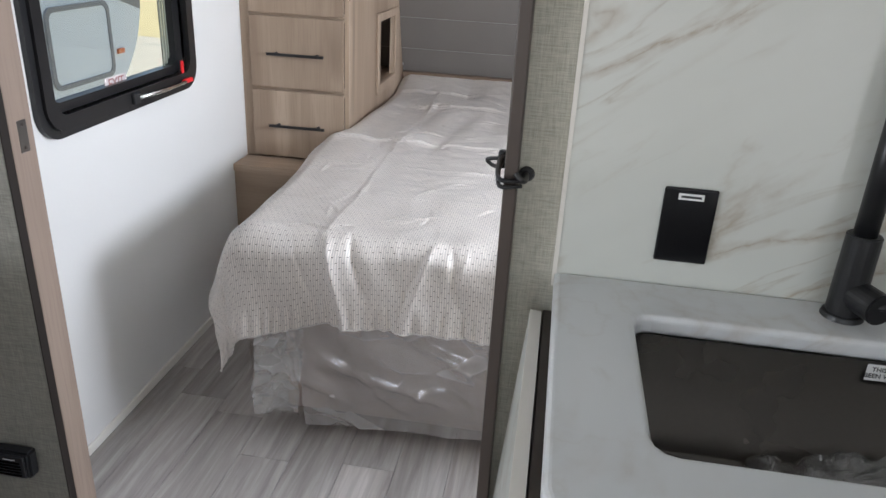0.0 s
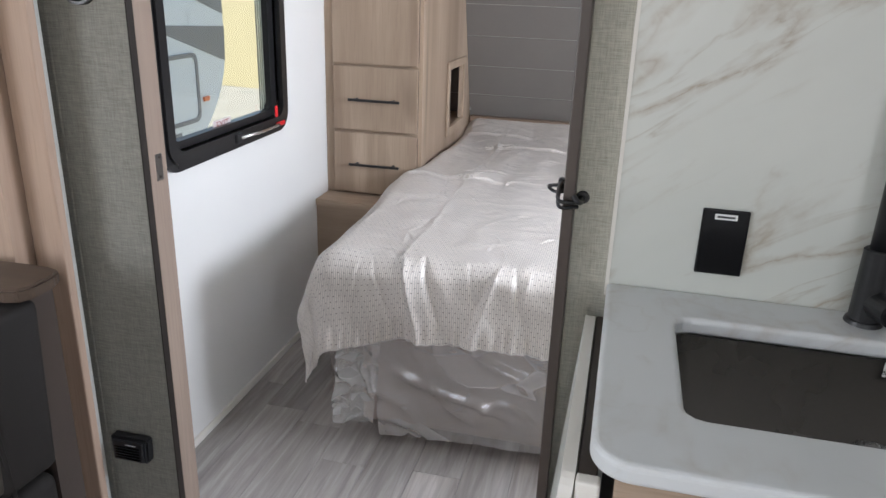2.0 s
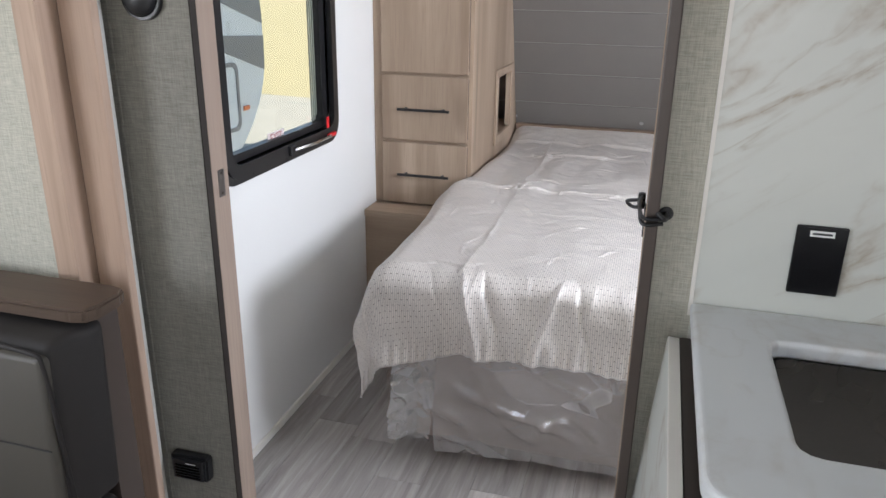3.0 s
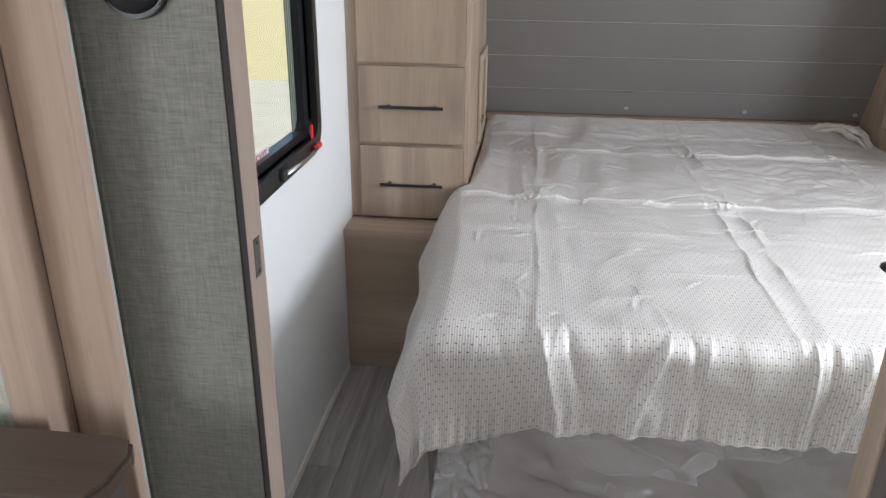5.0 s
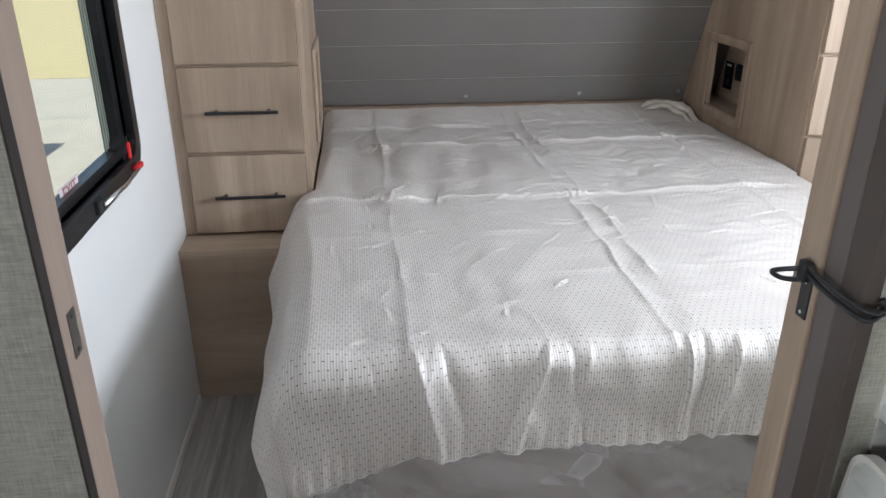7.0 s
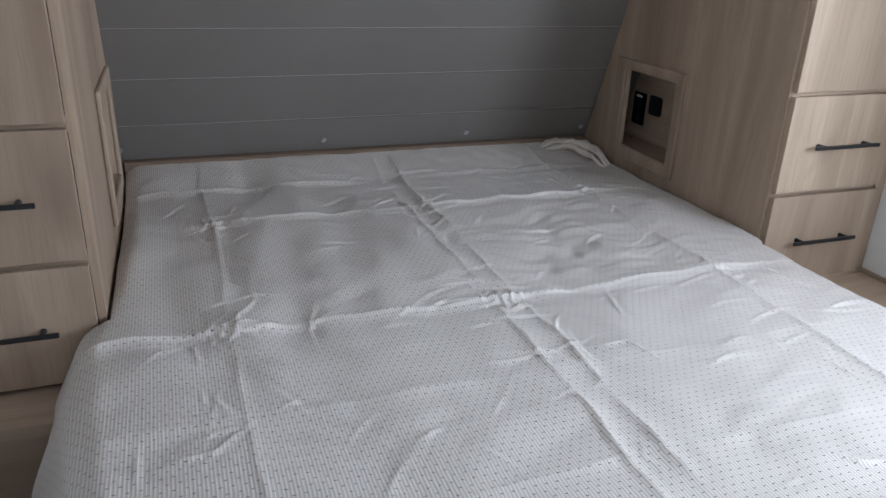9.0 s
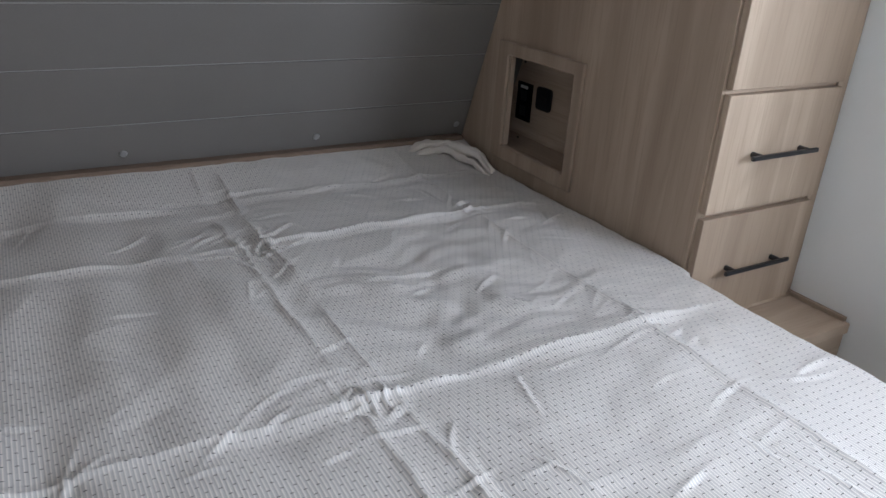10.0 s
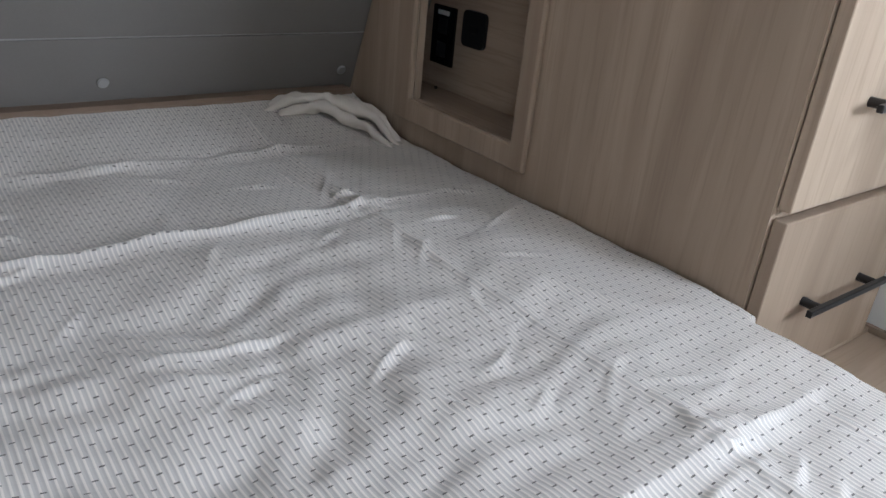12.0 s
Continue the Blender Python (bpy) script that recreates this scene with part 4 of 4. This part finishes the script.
def counter():
    c = Vector((0.7, 3.1, 0.886))
    k = thing("countertop", "pale marbled countertop with rounded corner and sink cutout", "countertop", c)
    m = Matrix.Translation(-c)
    x0, x1, y0, y1, r = 0.070, RIGHT - 0.002, 2.815, 3.384, 0.055
    out = []
    steps = 12
    for i in range(steps + 1):
        a = radians(180 + 90 * i / steps)
        out.append((x0 + r + r * math.cos(a), y0 + r + r * math.sin(a)))
    out = out + [(x1, y0), (x1, y1), (x0, y1)]
    cut = rounded(0.188, 0.80, 2.945, 3.262, 0.028, 3)
    bm = bmesh.new()
    for z, flip in ((0.926, False), (0.896, True)):
        a = [bm.verts.new((*p, z)) for p in out]
        b = [bm.verts.new((*p, z)) for p in cut]
        ea = [bm.edges.new((a[i], a[(i + 1) % len(a)])) for i in range(len(a))]
        eb = [bm.edges.new((b[i], b[(i + 1) % len(b)])) for i in range(len(b))]
        bmesh.ops.triangle_fill(bm, edges=ea + eb, use_beauty=True)
        if not flip:
            ta, tb = a, b
        else:
            for top, low in ((ta, a), (tb, b)):
                for i in range(len(top)):
                    j = (i + 1) % len(top)
                    bm.faces.new((top[i], top[j], low[j], low[i]))
    bmesh.ops.recalc_face_normals(bm, faces=bm.faces)
    rim = [e for e in bm.edges if len(e.link_faces) == 2 and e.calc_face_angle(0) > 1.2 and abs(e.verts[0].co.z - e.verts[1].co.z) < 0.001]
    bmesh.ops.bevel(bm, geom=rim, offset=0.009, segments=4, profile=0.5, affect="EDGES")
    part("slab", turned(bm, m), MARBLE_PALE, k)
    # folded-down leaf on the aisle end
    leaf = prism(rounded(2.845, 3.372, 0.40, 0.868, 0.03, 5), -0.0085, 0.0085, "x", 0.003)
    turned(leaf, Matrix.Translation((0.047, 0, 0.868)) @ Matrix.Rotation(radians(4.5), 4, "Y") @ Matrix.Translation((0, 0, -0.868)))
    part("drop_leaf", turned(leaf, m), [MARBLE], k, "folded-down marble-look leaf with cream edges")
    edge = ring(rounded(2.8445, 3.3725, 0.3995, 0.8685, 0.03, 5), rounded(2.852, 3.365, 0.407, 0.861, 0.028, 5), -0.009, 0.009)
    turned(edge, Matrix.Translation((0.047, 0, 0.868)) @ Matrix.Rotation(radians(4.5), 4, "Y") @ Matrix.Translation((0, 0, -0.868)))
    part("leaf_edging", turned(edge, m), CREAM, k, "cream edge band of the leaf")
    part("hinge_rail", turned(box(0.058, 0.084, 2.872, 3.375, 0.80, 0.858, 0.002), m), BRONZE, k, "dark hinge rail behind the leaf")
    part("leaf_bracket", turned(box(0.057, 0.088, 2.848, 2.870, 0.78, 0.866, 0.004), m), CREAM, k, "cream end bracket of the leaf")
    return k


counter()


def base_cabinet():
    c = Vector((0.7, 3.1, 0))
    k = thing("base_cabinet", "oak kitchen base cabinet under the countertop", "cabinet", c)
    m = Matrix.Translation(-c)
    part("side_panel", turned(box(0.105, 0.121, 2.87, 3.38, 0.08, 0.896), m), JOINT, k, "dark end panel")
    part("face_frame", turned(box(0.105, 1.36, 2.85, 2.87, 0.08, 0.896), m), OAK_X, k)
    for i in range(2):
        f = part("door", turned(box(0.13 + 0.62 * i, 0.73 + 0.62 * i, 2.832, 2.85, 0.12, 0.82, 0.0015), m), OAK, k)
        part("handle", turned(box(0.66 + 0.10 * i, 0.672 + 0.10 * i, 2.806, 2.814, 0.55, 0.75, 0.002), m), BLACK_METAL, f)
    part("plinth", turned(box(0.14, 1.36, 2.90, 2.915, 0, 0.08), m), JOINT, k)
    return k


base_cabinet()


def sink():
    c = Vector((0.494, 3.10, 0.70))
    s = thing("sink", "undermount dark brushed steel kitchen sink", "sink", c)
    m = Matrix.Translation(-c)
    top, low = rounded(0.185, 0.803, 2.942, 3.265, 0.03, 4), rounded(0.20, 0.79, 2.956, 3.25, 0.04, 4)
    bm = bmesh.new()
    a = [bm.verts.new((*p, 0.8955)) for p in top]
    b = [bm.verts.new((*p, 0.705)) for p in low]
    inner = [bm.verts.new((0.495 + (p[0] - 0.495) * 0.93, 3.1035 + (p[1] - 3.1035) * 0.9, 0.695)) for p in low]
    for u, v in ((a, b), (b, inner)):
        for i in range(len(u)):
            j = (i + 1) % len(u)
            bm.faces.new((u[i], u[j], v[j], v[i]))
    bm.faces.new(inner)
    bmesh.ops.recalc_face_normals(bm, faces=bm.faces)
    bowl = part("bowl", turned(bm, m), SINK_STEEL, s, smooth=True)
    thick = bowl.modifiers.new("thickness", "SOLIDIFY")
    thick.thickness = 0.002
    part("drain", turned(turned(cylinder(0.045, 0.004, 28, 0.042), pose(0.62, 3.10, 0.696)), m), CHROME, s, "round drain")
    return s


sink()
note = thing("notice_sticker", "white sticker with black capitals inside the sink", "sticker", (0.560, 3.2585, 0.881))
part("paper", box(-0.040, 0.040, -0.0012, -0.0004, -0.013, 0.013), PAPER, note)
for words, z in (("THIS UNIT HAS", 0.0052), ("BEEN WINTERIZED", -0.0052)):
    part("lettering", turned(letters(words, 0.0098), pose(0, -0.0016, z, 90, 0, 0)), INK, note, "black capital letters")

bag = bmesh.new()
bmesh.ops.create_grid(bag, x_segments=46, y_segments=30, size=0.5)
for v in bag.verts:
    x, y = v.co.x, v.co.y
    c = noise.noise(Vector((x * 7, y * 7, 2))), noise.noise(Vector((x * 15 + y * 6, y * 13, 8)))
    z = 0.10 * max(0, 1 - (2 * abs(x)) ** 3) * max(0, 1 - (2 * abs(y)) ** 3) + 0.030 * (1 - min(1, abs(c[0]) * 4)) + 0.015 * c[1]
    v.co = Vector((0.60 + x * 0.44, 3.15 + y * 0.17, 0.706 + 0.75 * max(0, z)))
solid("plastic_bag", bag, FILM_BAG, "crumpled clear plastic bag lying in the sink", "plastic bag", smooth=True)


def faucet():
    c = Vector((0.500, 3.338, 0.926))
    f = thing("faucet", "matte black gooseneck kitchen faucet behind the sink", "faucet", c)
    part("base_ring", cylinder(0.031, 0.008, 32, 0.029, 0.001), BLACK, f)
    part("body", turned(cylinder(0.0255, 0.125, 32, 0.0245, 0.002), pose(0, 0, 0.008)), BLACK, f, smooth=False)
    part("neck", turned(cylinder(0.0165, 0.232, 28), pose(0, 0, 0.128)), BLACK, f, smooth=True)
    part("spout", tube(bend([(0.001, -0.001, 0.358), (0.012, -0.012, 0.395), (0.045, -0.045, 0.437), (0.085, -0.085, 0.437), (0.119, -0.119, 0.39), (0.129, -0.129, 0.33)], 8), 0.0165, 18), BLACK, f, "", True)
    part("spray_head", turned(cylinder(0.019, 0.09, 24, 0.016, 0.002), pose(0.129, -0.129, 0.24)), BLACK, f)
    cap = part("valve", turned(cylinder(0.0235, 0.05, 28, 0.0235, 0.002), pose(0.008, -0.012, 0.042, 90, 0, 20)), BLACK, f, "round black valve housing")
    part("lever", tube(bend([(0.016, -0.056, 0.045), (0.05, -0.064, 0.052), (0.10, -0.07, 0.07)], 5), 0.0048, 10), BLACK, cap, "thin black lever", True)
    return f


faucet()
out = thing("wall_outlet", "black outlet plate with small white sticker on backsplash", "outlet", (0.26, 3.3845, 1.028))
part("outlet_plate", box(-0.040, 0.040, -0.006, 0.0, -0.061, 0.061, 0.003), GLOSS_BLACK, out)
for dz in (-0.028, 0.014):
    part("socket", box(-0.016, 0.016, -0.0068, -0.006, dz - 0.016, dz + 0.016, 0.0004), GLOSS_BLACK, out)
stick = part("sticker", box(-0.019, 0.019, -0.0075, -0.006, 0.043, 0.053), PAPER, out, "small white sticker")
part("print", box(-0.015, 0.015, -0.0079, -0.0075, 0.0462, 0.0498), INK, stick)

# ---- dinette and bulkhead fittings ----


def bench():
    c = Vector((-1.5, 2.9, 0))
    b = thing("dinette_bench", "grey leatherette dinette bench with dark wooden back cap", "bench", c)
    m = Matrix.Translation(-c)
    cap = prism([(-1.98, 3.135), (-1.075, 3.135), (-1.045, 3.145), (-1.032, 3.17), (-1.032, 3.235), (-1.045, 3.262), (-1.075, 3.27), (-1.98, 3.27)], 0.828, 0.858, "z", 0.006)
    part("back_cap", turned(cap, m), CAP_WOOD, b, "dark brown wooden cap with rounded corner")
    part("back_board", turned(box(-1.98, -1.068, 3.19, 3.26, 0.0, 0.828), m), BRONZE, b)
    back = box(-1.98, -1.050, 3.035, 3.185, 0.43, 0.822, 0.022, 3)
    turned(back, Matrix.Translation((0, 3.1, 0.43)) @ Matrix.Rotation(radians(-3), 4, "X") @ Matrix.Translation((0, -3.1, -0.43)))
    part("back_cushion", turned(back, m), LEATHER_DARK, b, "dark leatherette cushion side", True)
    face = box(-1.98, -1.058, 3.018, 3.05, 0.445, 0.80, 0.013, 3)
    turned(face, Matrix.Translation((0, 3.1, 0.43)) @ Matrix.Rotation(radians(-3), 4, "X") @ Matrix.Translation((0, -3.1, -0.43)))
    front = part("back_panel", turned(face, m), LEATHER, b, "grey leatherette cushion front", True)
    part("piping", turned(tube(bend([(-1.054, 3.06, 0.42), (-1.053, 3.047, 0.6), (-1.056, 3.040, 0.78), (-1.09, 3.037, 0.815), (-1.3, 3.037, 0.82), (-1.95, 3.037, 0.82)], 6), 0.0045, 8), m), LEATHER_DARK, front, "dark piping", True)
    part("seam", turned(tube([(-1.06, 3.026, 0.612), (-1.95, 3.026, 0.62)], 0.002, 6), m), LEATHER_DARK, front)
    part("seat_cushion", turned(box(-1.98, -1.04, 2.45, 3.17, 0.30, 0.425, 0.03, 3), m), LEATHER_DARK, b, "dark leatherette seat cushion", True)
    part("seat_box", turned(box(-1.98, -1.06, 2.5, 3.19, 0, 0.30), m), OAK_X, b)
    return b


bench()

dome = thing("wall_sensor", "round dark dome sensor on the linen wall", "sensor", (-1.042, 3.43, 1.425))
bm = cylinder(0.047, 0.012, 36, 0.045, 0.001)
part("base", turned(bm, pose(0, 0, 0, 90, 0, 0)), BLACK, dome)
bm = cylinder(0.041, 0.018, 36, 0.028, 0.003)
part("dome", turned(bm, pose(0, -0.012, 0, 90, 0, 0)), BLACK, dome, "dark domed cover", True)

alarm = thing("gas_alarm", "black gas alarm box low on the linen wall", "alarm", (-1.048, 3.43, 0.312))
part("case", prism([(-0.050, -0.034), (0.050, -0.034), (0.053, 0.036), (-0.053, 0.036)], -0.030, 0.0, "y", 0.006), BLACK, alarm)
part("cover", box(-0.043, 0.043, -0.036, -0.029, -0.028, 0.030, 0.004), BLACK_METAL, alarm)
for k in range(5):
    part("louvre", box(-0.034, 0.034, -0.0385, -0.036, -0.020 + 0.008 * k, -0.017 + 0.008 * k), GLOSS_BLACK, alarm)
part("print", box(-0.004, 0.024, -0.0366, -0.0358, 0.0195, 0.0215), PAPER, alarm, "tiny white print")

# ---- outdoors ----
solid("ground", box(-400, 400, -400, 400, -0.85, -0.72), GRAVEL, "pale sunlit gravel yard", kind="structure")
bm = bmesh.new()
edge = [(-60 + i * 3.0, 15.4 + 1.3 * noise.noise(Vector((i * 0.7, 0, 0)))) for i in range(41)]
low = [bm.verts.new((x, y, -0.716)) for x, y in edge]
high = [bm.verts.new((x * 5, 390, -0.716)) for x, y in edge]
for i in range(40):
    bm.faces.new((low[i], low[i + 1], high[i + 1], high[i]))
solid("grass_field", bm, GRASS, "dry yellow grass field beyond the yard", "grass", kind="stuff")


def caravan():
    c = Vector((-5.1, 6.0, -0.72))
    v = thing("travel_trailer", "white travel trailer with grey stripes parked outside", "trailer", c)
    m = Matrix.Translation(-c)

    def nose(z):
        return 9.19 - 0.62 * max(0, (0.75 - z) / 0.95) ** 2.2 - 0.25 * max(0, (z - 0.85) / 1.2) ** 2

    zs = [-0.18 + i * 0.08 for i in range(32)]
    part("body", turned(prism([(1.5, zs[0])] + [(nose(z), z) for z in zs] + [(1.5, zs[-1])], -6.4, -4.0), m), BODY_WHITE, v)
    for za, zb, slant in ((0.56, 0.90, 0.75), (1.02, 1.30, 0.9)):
        pts = [(nose(za), za), (nose(zb), zb), (7.4, zb + 0.1), (7.4 + slant, zb - 0.02)]
        part("stripe", turned(prism(pts, -4.0, -3.994), m), BODY_GREY, v, "dark grey stripe")
    part("skirt_stripe", turned(box(-4.0, -3.993, 1.6, 8.28, -0.17, -0.03), m), BODY_GREY, v, "grey lower stripe")
    w = part("hatch_frame", turned(ring(rounded(7.75, 8.63, 0.03, 0.69, 0.09), rounded(7.79, 8.59, 0.07, 0.65, 0.07), -4.0, -3.98), m), BODY_GREY, v, "grey rounded hatch frame")
    part("hatch_door", turned(prism(rounded(7.79, 8.59, 0.07, 0.65, 0.07), -3.999, -3.99), m), BODY_WHITE, w)
    part("marker_light", turned(box(-4.0, -3.975, 8.70, 8.80, 0.205, 0.25, 0.006), m), AMBER, v, "amber marker light")
    for y in (4.2, 5.1):
        wheel = part("wheel", turned(turned(cylinder(0.34, 0.22, 36, bevel=0.02), pose(-4.28, y, -0.38, 0, 90, 0)), m), BLACK, v, "black tyre")
        part("rim", turned(turned(cylinder(0.2, 0.02, 28), pose(-4.055, y, -0.38, 0, 90, 0)), m), STEEL, wheel)
    part("tongue", turned(box(-5.3, -5.1, 8.6, 10.2, -0.3, -0.2), m), BLACK_METAL, v)
    return v


caravan()

# ---- floor planks ----
plank_w, plank_l = 0.152, 1.22
mesh_bm = box(0.0, plank_w - 0.0012, 0.0, plank_l - 0.0012, -0.006, 0.0, 0.0008, 1)
plank_mesh = mesh_of(mesh_bm, "floor_plank", PLANKS)
rng = random.Random(5)
for i in range(17):
    x = -1.21 + i * plank_w
    start = -1.05 - rng.random() * plank_l
    for j in range(7):
        y = start + j * plank_l
        if y + plank_l > 6.2 or y + plank_l < -1.0:
            continue
        ob = new("floor_plank", plank_mesh)
        ob.location = (x, y, 0)
        ob.parent = floor
